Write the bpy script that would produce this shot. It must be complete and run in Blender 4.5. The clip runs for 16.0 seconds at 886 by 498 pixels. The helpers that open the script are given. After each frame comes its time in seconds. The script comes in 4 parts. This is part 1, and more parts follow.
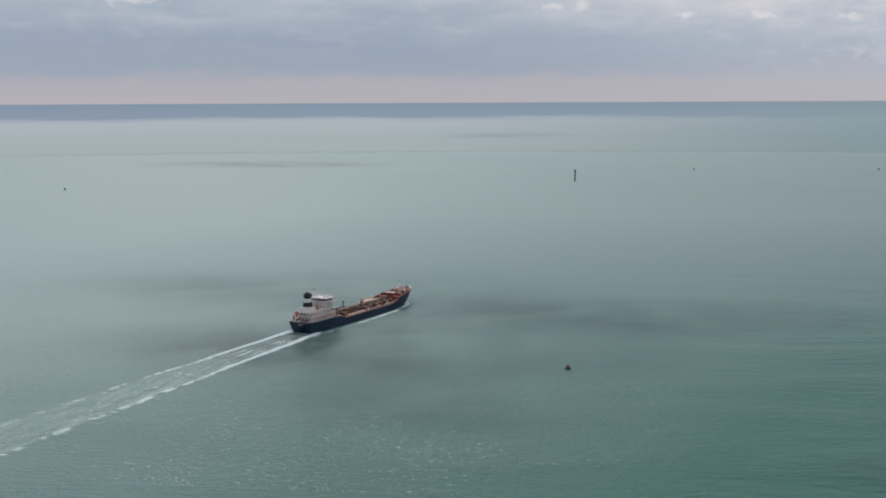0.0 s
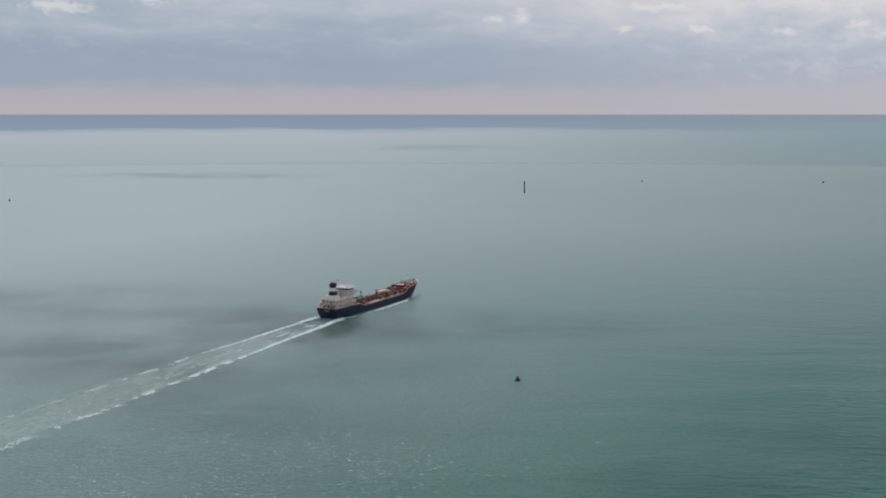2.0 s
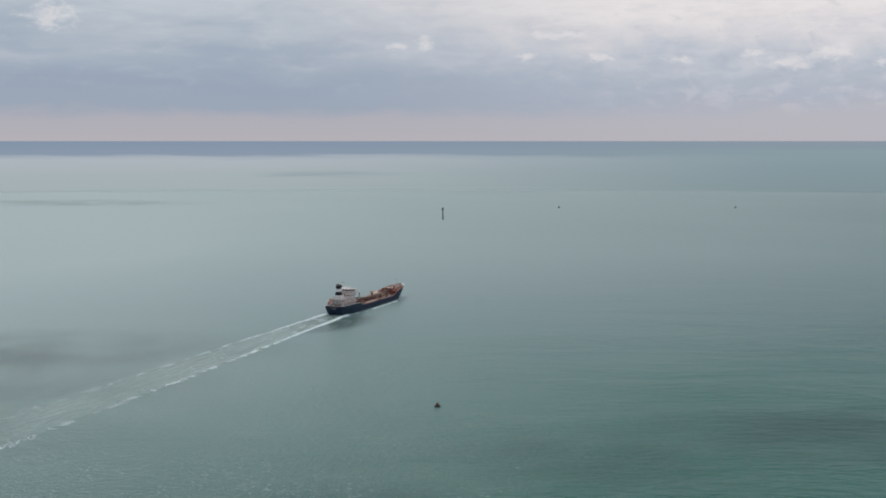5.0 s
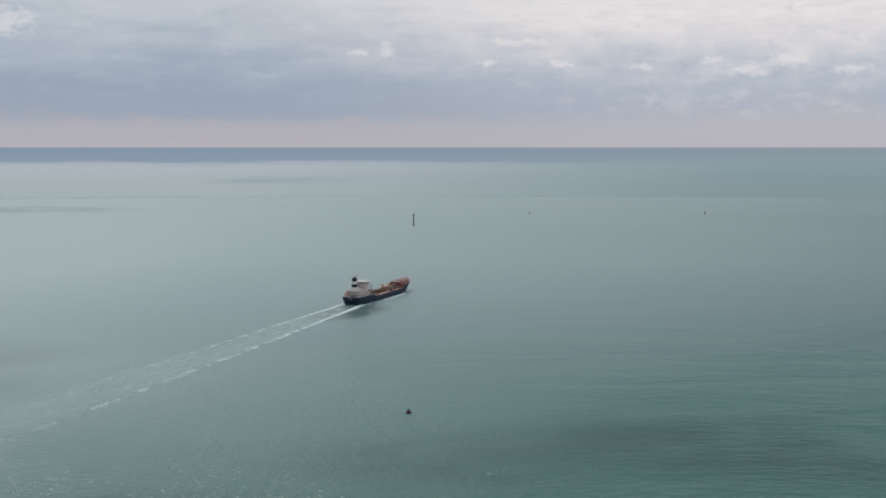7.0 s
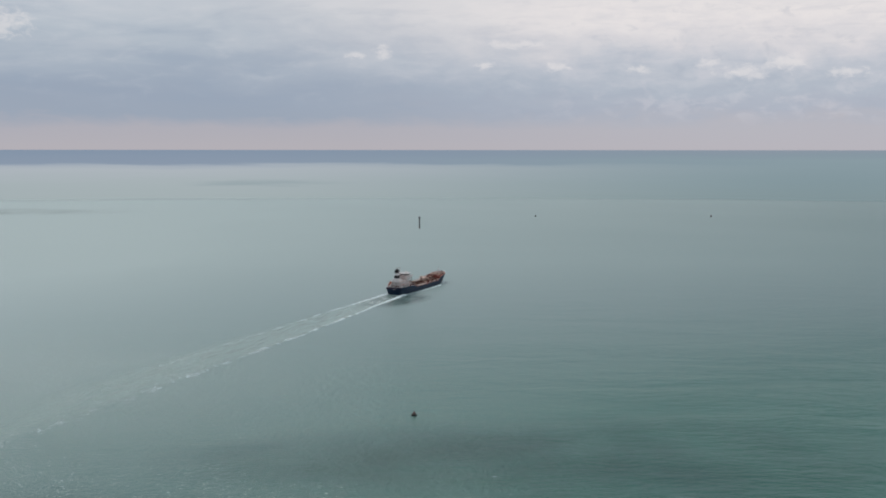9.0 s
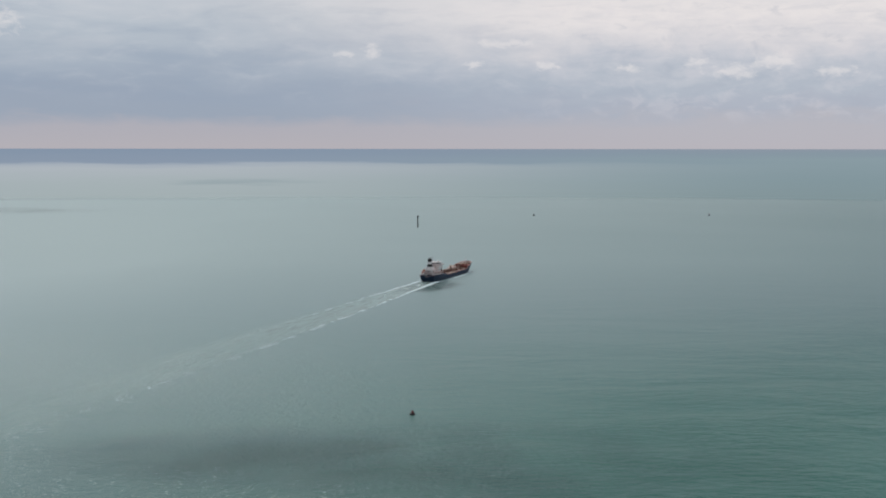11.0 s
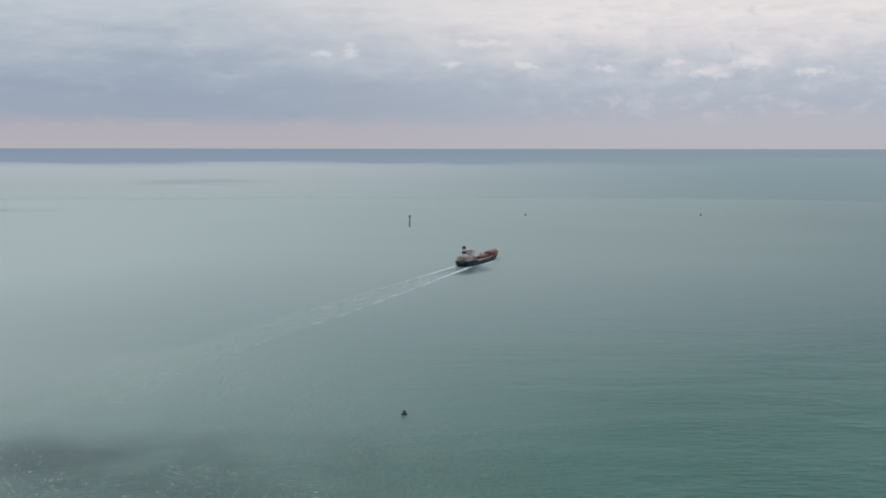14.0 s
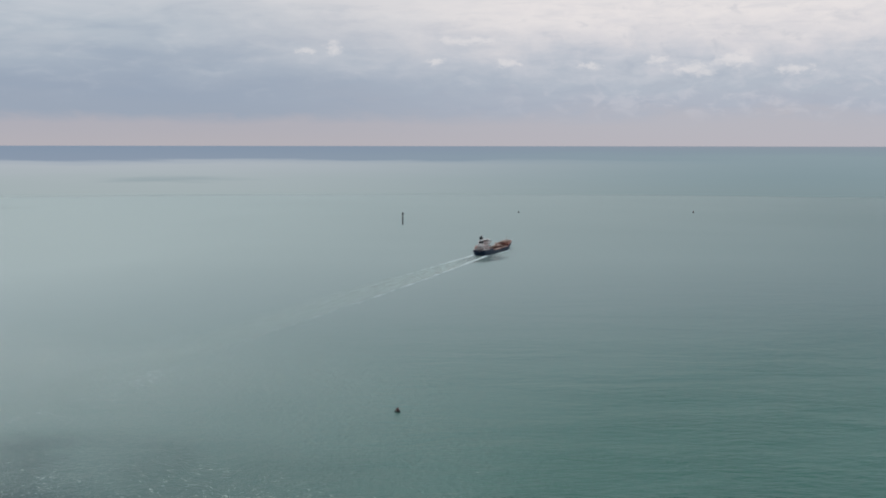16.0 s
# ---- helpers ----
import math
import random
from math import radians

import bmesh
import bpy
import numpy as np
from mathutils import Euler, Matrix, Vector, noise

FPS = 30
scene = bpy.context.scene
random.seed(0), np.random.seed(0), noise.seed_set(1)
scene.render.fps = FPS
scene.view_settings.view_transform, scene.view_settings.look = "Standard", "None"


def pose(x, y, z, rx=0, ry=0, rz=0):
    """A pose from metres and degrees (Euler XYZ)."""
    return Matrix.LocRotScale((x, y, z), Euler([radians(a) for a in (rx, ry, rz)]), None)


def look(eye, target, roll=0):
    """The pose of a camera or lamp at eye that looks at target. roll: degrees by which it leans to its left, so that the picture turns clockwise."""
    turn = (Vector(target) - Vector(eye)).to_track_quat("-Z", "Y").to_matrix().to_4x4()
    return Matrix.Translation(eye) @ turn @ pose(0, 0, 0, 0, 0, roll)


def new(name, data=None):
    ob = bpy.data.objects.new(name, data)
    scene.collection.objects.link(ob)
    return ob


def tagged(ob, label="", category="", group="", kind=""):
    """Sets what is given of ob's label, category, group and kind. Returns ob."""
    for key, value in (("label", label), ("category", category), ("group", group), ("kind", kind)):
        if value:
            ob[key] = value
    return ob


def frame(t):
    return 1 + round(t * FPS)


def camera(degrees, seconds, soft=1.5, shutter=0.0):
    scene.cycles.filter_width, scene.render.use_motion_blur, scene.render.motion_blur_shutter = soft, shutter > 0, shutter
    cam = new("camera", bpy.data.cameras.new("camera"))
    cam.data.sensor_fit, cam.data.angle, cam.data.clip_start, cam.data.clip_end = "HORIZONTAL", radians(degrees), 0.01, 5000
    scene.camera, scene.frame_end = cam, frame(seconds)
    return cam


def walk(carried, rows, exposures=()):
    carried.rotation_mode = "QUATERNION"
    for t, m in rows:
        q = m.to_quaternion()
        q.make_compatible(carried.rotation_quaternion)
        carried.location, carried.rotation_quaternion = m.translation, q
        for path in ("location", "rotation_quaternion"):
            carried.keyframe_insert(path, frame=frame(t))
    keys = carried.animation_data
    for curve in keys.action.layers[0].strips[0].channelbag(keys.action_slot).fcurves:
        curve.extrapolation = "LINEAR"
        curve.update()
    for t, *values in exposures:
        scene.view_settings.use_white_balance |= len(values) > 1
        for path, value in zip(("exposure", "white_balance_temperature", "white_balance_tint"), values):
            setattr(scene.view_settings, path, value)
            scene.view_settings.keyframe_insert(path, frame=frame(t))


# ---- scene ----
# Camera: hovering 118 m over the sea, panning slowly to the right and tilting up.
EYE = 118.0
cam = camera(39.22, 16.0, soft=1.9)
PAN = [  # seconds, turn to the right, tilt down, lean (degrees)
    (0.0, -7.429, 6.707, 0.26),
    (0.5, -6.832, 6.614, 0.17),
    (1.0, -6.260, 6.466, 0.09),
    (1.5, -5.661, 6.357, 0.00),
    (2.0, -5.104, 6.172, 0.00),
    (2.5, -4.573, 5.917, 0.00),
    (3.0, -4.033, 5.708, 0.00),
    (3.5, -3.423, 5.550, 0.00),
    (4.0, -2.768, 5.356, 0.00),
    (6.5, -0.026, 4.650, 0.00),
    (7.0, -0.000, 4.669, 0.00),
    (7.5, -0.000, 4.643, 0.00),
    (8.0, -0.026, 4.591, 0.00),
    (8.5, -0.157, 4.619, 0.00),
    (9.0, -0.271, 4.550, -0.04),
    (11.5, -0.114, 4.606, -0.07),
    (12.0, -0.001, 4.606, -0.07),
    (12.5, 0.025, 4.573, -0.07),
    (13.0, 0.078, 4.591, -0.07),
    (13.5, 0.156, 4.582, -0.07),
    (14.0, 0.183, 4.607, -0.07),
    (14.5, 0.305, 4.644, -0.07),
    (15.0, 0.314, 4.694, -0.07),
    (15.5, 0.392, 4.729, -0.07),
    (16.0, 0.505, 4.730, -0.07)]
walk(cam, [(t, pose(0, 0, EYE, 90 - down, 0, -turn) @ pose(0, 0, 0, 0, 0, -lean)) for t, turn, down, lean in PAN],
     exposures=[(0.0, 0.0), (16.0, 0.0)])

# Light: overcast sky, a veiled sun ahead and to the left.
SUN_TURN, SUN_UP = -20.0, 44.0
world = bpy.data.worlds.new("overcast_sky")
scene.world = world
world.use_nodes = True
wn, wl = world.node_tree.nodes, world.node_tree.links
sky = wn.new("ShaderNodeTexSky")
sky.sky_type, sky.sun_disc = "NISHITA", False
sky.sun_elevation, sky.sun_rotation = radians(SUN_UP), radians(SUN_TURN)
sky_back = wn["Background"]
sky_back.inputs[1].default_value = 0.06
wl.new(sky.outputs[0], sky_back.inputs[0])
veil = wn.new("ShaderNodeBackground")
veil.inputs[0].default_value, veil.inputs[1].default_value = (0.60, 0.62, 0.66, 1), 0.92
veil_mix = wn.new("ShaderNodeMixShader")
veil_mix.inputs[0].default_value = 0.8
wl.new(sky_back.outputs[0], veil_mix.inputs[1])
wl.new(veil.outputs[0], veil_mix.inputs[2])
wl.new(veil_mix.outputs[0], wn["World Output"].inputs[0])

sun = new("sun", bpy.data.lights.new("sun", "SUN"))
sun.data.energy, sun.data.angle, sun.data.color = 1.1, radians(6), (1.0, 0.95, 0.88)
sun.matrix_world = look((0, 0, 0), (-math.sin(radians(SUN_TURN)) * math.cos(radians(SUN_UP)),
                                    -math.cos(radians(SUN_TURN)) * math.cos(radians(SUN_UP)), -math.sin(radians(SUN_UP))))
sun.location = (-700, 1900, 2200)


# ---- node helpers ----
class Nodes:
    """Short ways to write a node tree."""

    def __init__(self, name):
        self.mat = bpy.data.materials.new(name)
        self.mat.use_nodes = True
        self.tree = self.mat.node_tree
        self.out = self.tree.nodes["Material Output"]
        self.bsdf = self.tree.nodes["Principled BSDF"]

    def put(self, socket, value):
        if isinstance(value, bpy.types.NodeSocket):
            self.tree.links.new(value, socket)
        else:
            socket.default_value = value

    def math(self, op, a, b=0.0, c=None, clamp=False):
        n = self.tree.nodes.new("ShaderNodeMath")
        n.operation, n.use_clamp = op, clamp
        self.put(n.inputs[0], a)
        self.put(n.inputs[1], b)
        if c is not None:
            self.put(n.inputs[2], c)
        return n.outputs[0]

    def coord(self, which="Object", scale=(1, 1, 1), shift=(0, 0, 0), turn=0.0):
        t = self.tree.nodes.new("ShaderNodeTexCoord")
        m = self.tree.nodes.new("ShaderNodeMapping")
        m.inputs["Scale"].default_value, m.inputs["Location"].default_value = scale, shift
        m.inputs["Rotation"].default_value = (0, 0, radians(turn))
        self.tree.links.new(t.outputs[which], m.inputs[0])
        return m.outputs[0]

    def world(self, scale=(1, 1, 1), shift=(0, 0, 0), turn=0.0):
        """Like coord, in the world's metres, so that a drifting thing slides over the pattern."""
        g = self.tree.nodes.new("ShaderNodeNewGeometry")
        m = self.tree.nodes.new("ShaderNodeMapping")
        m.inputs["Scale"].default_value, m.inputs["Location"].default_value = scale, shift
        m.inputs["Rotation"].default_value = (0, 0, radians(turn))
        self.tree.links.new(g.outputs["Position"], m.inputs[0])
        return m.outputs[0]

    def noise(self, vector, scale=1.0, detail=4.0, rough=0.55, distort=0.0):
        n = self.tree.nodes.new("ShaderNodeTexNoise")
        n.inputs["Scale"].default_value, n.inputs["Detail"].default_value = scale, detail
        n.inputs["Roughness"].default_value, n.inputs["Distortion"].default_value = rough, distort
        self.tree.links.new(vector, n.inputs["Vector"])
        return n.outputs[0]

    def span(self, value, a, b, lo=0.0, hi=1.0, smooth=True):
        n = self.tree.nodes.new("ShaderNodeMapRange")
        n.interpolation_type = "SMOOTHSTEP" if smooth else "LINEAR"
        self.put(n.inputs[0], value)
        for i, v in enumerate((a, b, lo, hi)):
            n.inputs[i + 1].default_value = v
        return n.outputs[0]

    def mix(self, k, a, b, blend="MIX"):
        n = self.tree.nodes.new("ShaderNodeMix")
        n.data_type, n.blend_type = "RGBA", blend
        self.put(n.inputs[0], k)
        self.put(n.inputs[6], a if isinstance(a, bpy.types.NodeSocket) else (*a, 1))
        self.put(n.inputs[7], b if isinstance(b, bpy.types.NodeSocket) else (*b, 1))
        return n.outputs[2]

    def ramp(self, value, stops):
        n = self.tree.nodes.new("ShaderNodeValToRGB")
        e = n.color_ramp.elements
        while len(e) < len(stops):
            e.new(0.5)
        for el, (p, c) in zip(e, stops):
            el.position, el.color = p, (*c, 1)
        self.put(n.inputs[0], value)
        return n.outputs[0]

    def xyz(self, vector):
        n = self.tree.nodes.new("ShaderNodeSeparateXYZ")
        self.tree.links.new(vector, n.inputs[0])
        return n.outputs

    def bump(self, height, distance, strength=1.0, normal=None):
        n = self.tree.nodes.new("ShaderNodeBump")
        n.inputs["Strength"].default_value, n.inputs["Distance"].default_value = strength, distance
        self.put(n.inputs["Height"], height)
        if normal is not None:
            self.put(n.inputs["Normal"], normal)
        return n.outputs[0]

    def set(self, **kw):
        for k, v in kw.items():
            s = self.bsdf.inputs[k.replace("_", " ").title().replace("Ior", "IOR")]
            self.put(s, (*v, 1) if isinstance(v, tuple) and len(v) == 3 else v)
        return self

    def emit(self, colour, share=None):
        """A glow of that colour, or a share of it over the surface."""
        n = self.tree.nodes.new("ShaderNodeEmission")
        self.put(n.inputs[0], colour)
        last = n
        if share is not None:
            last = self.tree.nodes.new("ShaderNodeMixShader")
            self.put(last.inputs[0], share)
            self.tree.links.new(self.bsdf.outputs[0], last.inputs[1])
            self.tree.links.new(n.outputs[0], last.inputs[2])
        self.tree.links.new(last.outputs[0], self.out.inputs[0])
        return self.mat

    def veiled(self, alpha):
        """The surface shows only where alpha is above nought."""
        t = self.tree.nodes.new("ShaderNodeBsdfTransparent")
        m = self.tree.nodes.new("ShaderNodeMixShader")
        self.put(m.inputs[0], alpha)
        self.tree.links.new(t.outputs[0], m.inputs[1])
        self.tree.links.new(self.bsdf.outputs[0], m.inputs[2])
        self.tree.links.new(m.outputs[0], self.out.inputs[0])
        return self.mat


def srgb(r, g, b):
    return tuple((v / 255 / 12.92) if v < 11 else ((v / 255 + 0.055) / 1.055) ** 2.4 for v in (r, g, b))


# ---- materials ----
def paint(name, base, worn, rough=0.5, scale=0.6, metal=0.0, streak=False):
    """Ship's paint: two tones, weathered at two scales, with fine relief."""
    n = Nodes(name)
    broad = n.noise(n.coord(scale=(1, 1, 0.35) if streak else (1, 1, 1)), scale, 5, 0.6)
    fine = n.noise(n.coord(), scale * 9, 4, 0.6)
    k = n.math("ADD", n.span(broad, 0.42, 0.72, 0, 0.75), n.span(fine, 0.5, 0.75, 0, 0.25), clamp=True)
    n.set(base_color=n.mix(k, base, worn), roughness=n.span(fine, 0.3, 0.7, rough - 0.08, rough + 0.12), metallic=metal,
          normal=n.bump(fine, 0.02, 0.4))
    n.bsdf.inputs["Specular IOR Level"].default_value = 0.35
    return n.mat


HULL = paint("navy_hull_paint", (0.005, 0.021, 0.052), (0.011, 0.029, 0.055), 0.6, 0.25, streak=True)
WHITE = paint("white_ship_paint", (0.84, 0.82, 0.81), (0.64, 0.56, 0.53), 0.45, 0.35, streak=True)
STAINED = paint("stained_white_paint", (0.78, 0.73, 0.71), (0.55, 0.45, 0.42), 0.5, 0.45, streak=True)
BLACK = paint("black_funnel_paint", (0.012, 0.012, 0.014), (0.03, 0.028, 0.028), 0.5, 0.6)
DECK = paint("red_oxide_deck_paint", (0.18, 0.038, 0.029), (0.085, 0.026, 0.022), 0.7, 0.22)
SALMON = paint("faded_salmon_deck_paint", (0.50, 0.22, 0.17), (0.32, 0.12, 0.09), 0.65, 0.3)
CREAM = paint("cream_pipe_paint", (0.66, 0.50, 0.40), (0.40, 0.20, 0.13), 0.5, 0.8)
PINK = paint("faded_pink_white_paint", (0.70, 0.56, 0.50), (0.48, 0.28, 0.22), 0.5, 0.7)
GREY = paint("grey_steel_paint", (0.26, 0.26, 0.27), (0.16, 0.13, 0.12), 0.5, 0.8)
ORANGE = paint("orange_lifeboat_paint", (0.52, 0.18, 0.10), (0.40, 0.15, 0.10), 0.4, 0.9)
RUST = paint("dark_rust_steel", (0.085, 0.035, 0.026), (0.12, 0.05, 0.03), 0.7, 0.9)
BUOY_RED = paint("red_buoy_paint", (0.17, 0.030, 0.028), (0.08, 0.028, 0.026), 0.5, 1.5)
BUOY_DARK = paint("dark_buoy_paint", (0.018, 0.018, 0.02), (0.04, 0.035, 0.03), 0.6, 1.5)
GLASS = Nodes("dark_window_glass").set(base_color=(0.012, 0.016, 0.02), roughness=0.06).mat
LENS = Nodes("lantern_glass").set(base_color=(0.20, 0.17, 0.16), roughness=0.15, transmission_weight=0.3).mat


def make_foam_glint():
    n = Nodes("white_foam_glint")
    f = n.noise(n.coord(), 2.0, 4, 0.6)
    return n.set(base_color=n.mix(f, (0.64, 0.78, 0.78), (0.80, 0.92, 0.94)), roughness=0.8, normal=n.bump(f, 0.1, 0.6)).mat


FOAM_GLINT = make_foam_glint()


def water_waves(n, still=1.0):
    """Long-crested low swell to the east, short broken chop to the west, fine ripples on both; calmer far out."""
    x, y, _ = n.xyz(n.world())
    side = n.math("DIVIDE", x, n.math("ADD", n.math("ABSOLUTE", y), 150.0))
    east = n.span(side, -0.16, 0.16)
    swell = n.noise(n.world(scale=(0.095, 0.19, 1), turn=6), 1.0, 4, 0.55, 0.7)
    cross = n.noise(n.world(scale=(0.22, 0.42, 1), turn=-9, shift=(4, 1, 0)), 1.0, 4, 0.6, 0.6)
    chop = n.noise(n.world(scale=(0.34, 0.48, 1), turn=-12), 1.0, 4, 0.62, 0.8)
    fine = n.noise(n.world(scale=(0.9, 1.6, 1), turn=9), 1.0, 3, 0.6)
    wind = n.math("POWER", n.math("DIVIDE", 400.0, n.math("MAXIMUM", y, 400.0)), 1.6)
    long_waves = n.math("MULTIPLY", wind, n.span(y, 700, 1700, 1, 0))
    short_waves = n.math("MULTIPLY", wind, n.span(y, 500, 1100, 1, 0))
    groups = n.span(n.noise(n.world(scale=(0.009, 0.020, 1), turn=4, shift=(2, 9, 0)), 1.0, 3, 0.55, 0.4), 0.34, 0.66, 0.45, 1.5)  # crests come in groups
    b = n.bump(n.math("MULTIPLY", swell, n.math("MULTIPLY", long_waves, n.math("MULTIPLY", groups, n.math("MULTIPLY_ADD", east, 0.8, 0.35)))), 1.6 * still, 0.9)
    b = n.bump(n.math("MULTIPLY", cross, n.math("MULTIPLY", short_waves, groups)), 0.95 * still, 0.9, b)
    b = n.bump(n.math("MULTIPLY", chop, n.math("MULTIPLY", short_waves, n.math("MULTIPLY_ADD", east, -0.9, 1.3))), 1.25 * still, 0.9, b)
    return n.bump(n.math("MULTIPLY", fine, short_waves), 0.12 * still, 0.7, b)


def water_surface(n):
    """Green water to the east, with drifting blooms; sun sheen to the west and far haze are painted into the base
    colour.
    """
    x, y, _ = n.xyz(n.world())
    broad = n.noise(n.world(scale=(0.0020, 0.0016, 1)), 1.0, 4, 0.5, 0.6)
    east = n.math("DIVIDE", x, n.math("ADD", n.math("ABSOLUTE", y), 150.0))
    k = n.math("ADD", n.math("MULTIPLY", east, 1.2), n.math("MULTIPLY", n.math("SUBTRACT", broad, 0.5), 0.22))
    # paling with distance imitates sky reflection and haze by base colour
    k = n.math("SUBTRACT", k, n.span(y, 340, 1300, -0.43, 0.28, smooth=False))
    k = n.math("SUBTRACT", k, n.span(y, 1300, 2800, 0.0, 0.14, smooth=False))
    east_tone = n.mix(n.span(y, 450, 1050), (0.014, 0.142, 0.114), (0.038, 0.140, 0.148))
    base = n.mix(n.span(k, -0.55, 0.45, smooth=False), (0.354, 0.472, 0.466), east_tone)
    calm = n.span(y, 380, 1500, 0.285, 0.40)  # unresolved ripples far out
    return n.set(base_color=base, roughness=calm, ior=1.333, specular_ior_level=0.4, normal=water_waves(n))


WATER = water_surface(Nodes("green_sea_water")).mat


def rim_fade(n, inner=0.08):
    """One in the middle of a patch, nought at its rim. UV: 0 to 1 across the patch."""
    length = n.tree.nodes.new("ShaderNodeVectorMath")
    length.operation = "LENGTH"
    n.tree.links.new(n.coord("UV", shift=(-0.5, -0.5, 0)), length.inputs[0])
    return n.span(length.outputs["Value"], inner, 0.5, 1, 0)


def make_cloud_shade(name, share):
    """Passing cloud shade put into the water's colour: rougher and deeper in tone, fading out raggedly towards its rim.
    """
    n = Nodes(name)
    n.set(base_color=(0.036, 0.084, 0.105), roughness=0.32, ior=1.333, specular_ior_level=0.3, normal=water_waves(n, 1.15))
    rag = n.span(n.noise(n.coord(scale=(0.011, 0.010, 1)), 1.0, 5, 0.55, 0.6), 0.24, 0.70)
    return n.veiled(n.math("MULTIPLY", n.math("MULTIPLY", rim_fade(n), rag), share))


def make_slick():
    """Water smoothed by the hull's passing: it mirrors the ship's side."""
    n = Nodes("smooth_water_beside_hull")
    ring = n.noise(n.coord(scale=(0.16, 0.10, 1), turn=35), 1.0, 3, 0.5, 0.8)
    fine = n.noise(n.coord(scale=(0.5, 0.7, 1)), 1.0, 3, 0.55, 0.5)
    x, y, _ = n.xyz(n.coord(shift=(-7, 3, 0)))
    away = n.math("SQRT", n.math("ADD", n.math("MULTIPLY", x, x), n.math("MULTIPLY", y, n.math("MULTIPLY", y, 0.35))))
    arcs = n.math("MULTIPLY", n.math("SINE", n.math("MULTIPLY", away, 1.25)), n.span(away, 4, 34, 1, 0))
    normal = n.bump(fine, 0.05, 0.7, n.bump(arcs, 0.22, 0.9, n.bump(ring, 0.4, 0.8)))
    n.set(base_color=(0.10, 0.19, 0.178), roughness=0.09, ior=1.333, normal=normal)
    rag = n.span(n.noise(n.coord(scale=(0.05, 0.03, 1)), 1.0, 4, 0.55, 0.6), 0.28, 0.6, 0.45, 1.0)
    return n.veiled(n.math("MULTIPLY", n.math("MULTIPLY", rim_fade(n, 0.2), rag), 0.64))


SLICK = make_slick()
CLOUD_SHADE = make_cloud_shade("cloud_shaded_water", 0.34)
CLOUD_SHADE_FAINT = make_cloud_shade("faintly_shaded_water", 0.21)


def make_churned():
    """Pale aerated water between the foam lines of the wake, thinning out astern. UV: across, share of the length astern."""
    n = Nodes("churned_wake_water")
    u, v, _ = n.xyz(n.coord("UV"))
    froth = n.noise(n.coord(scale=(0.34, 0.045, 1)), 1.0, 6, 0.65, 0.7)
    lace = n.noise(n.coord(scale=(1.1, 0.35, 1)), 1.0, 5, 0.65, 0.8)
    n.set(base_color=n.mix(n.span(lace, 0.42, 0.70), (0.58, 0.74, 0.70), (0.82, 0.92, 0.90)), roughness=0.7)
    across = n.math("MULTIPLY", n.span(u, 0.86, 0.97, 1, 0), n.span(u, 0.0, 0.42))
    rim = n.math("MULTIPLY", n.span(u, 0.80, 0.90), n.span(u, 1.0, 0.92))
    along = n.math("POWER", n.span(v, 0.0, 0.97, 1, 0, smooth=False), 1.1)
    fresh = n.math("POWER", n.span(v, 0.0, 0.45, 1, 0, smooth=False), 1.5)
    body = n.math("MULTIPLY", n.span(froth, 0.36, 0.66, 0.12, 0.95), n.math("MULTIPLY", across, along))
    edge = n.math("MULTIPLY", n.math("MULTIPLY", rim, fresh), n.span(lace, 0.38, 0.62, 0.1, 0.9))
    return n.veiled(n.math("ADD", n.math("MULTIPLY", body, n.span(v, 0.0, 0.06, 0.24, 0.56)), n.math("MULTIPLY", edge, 0.45), clamp=True))


CHURNED = make_churned()


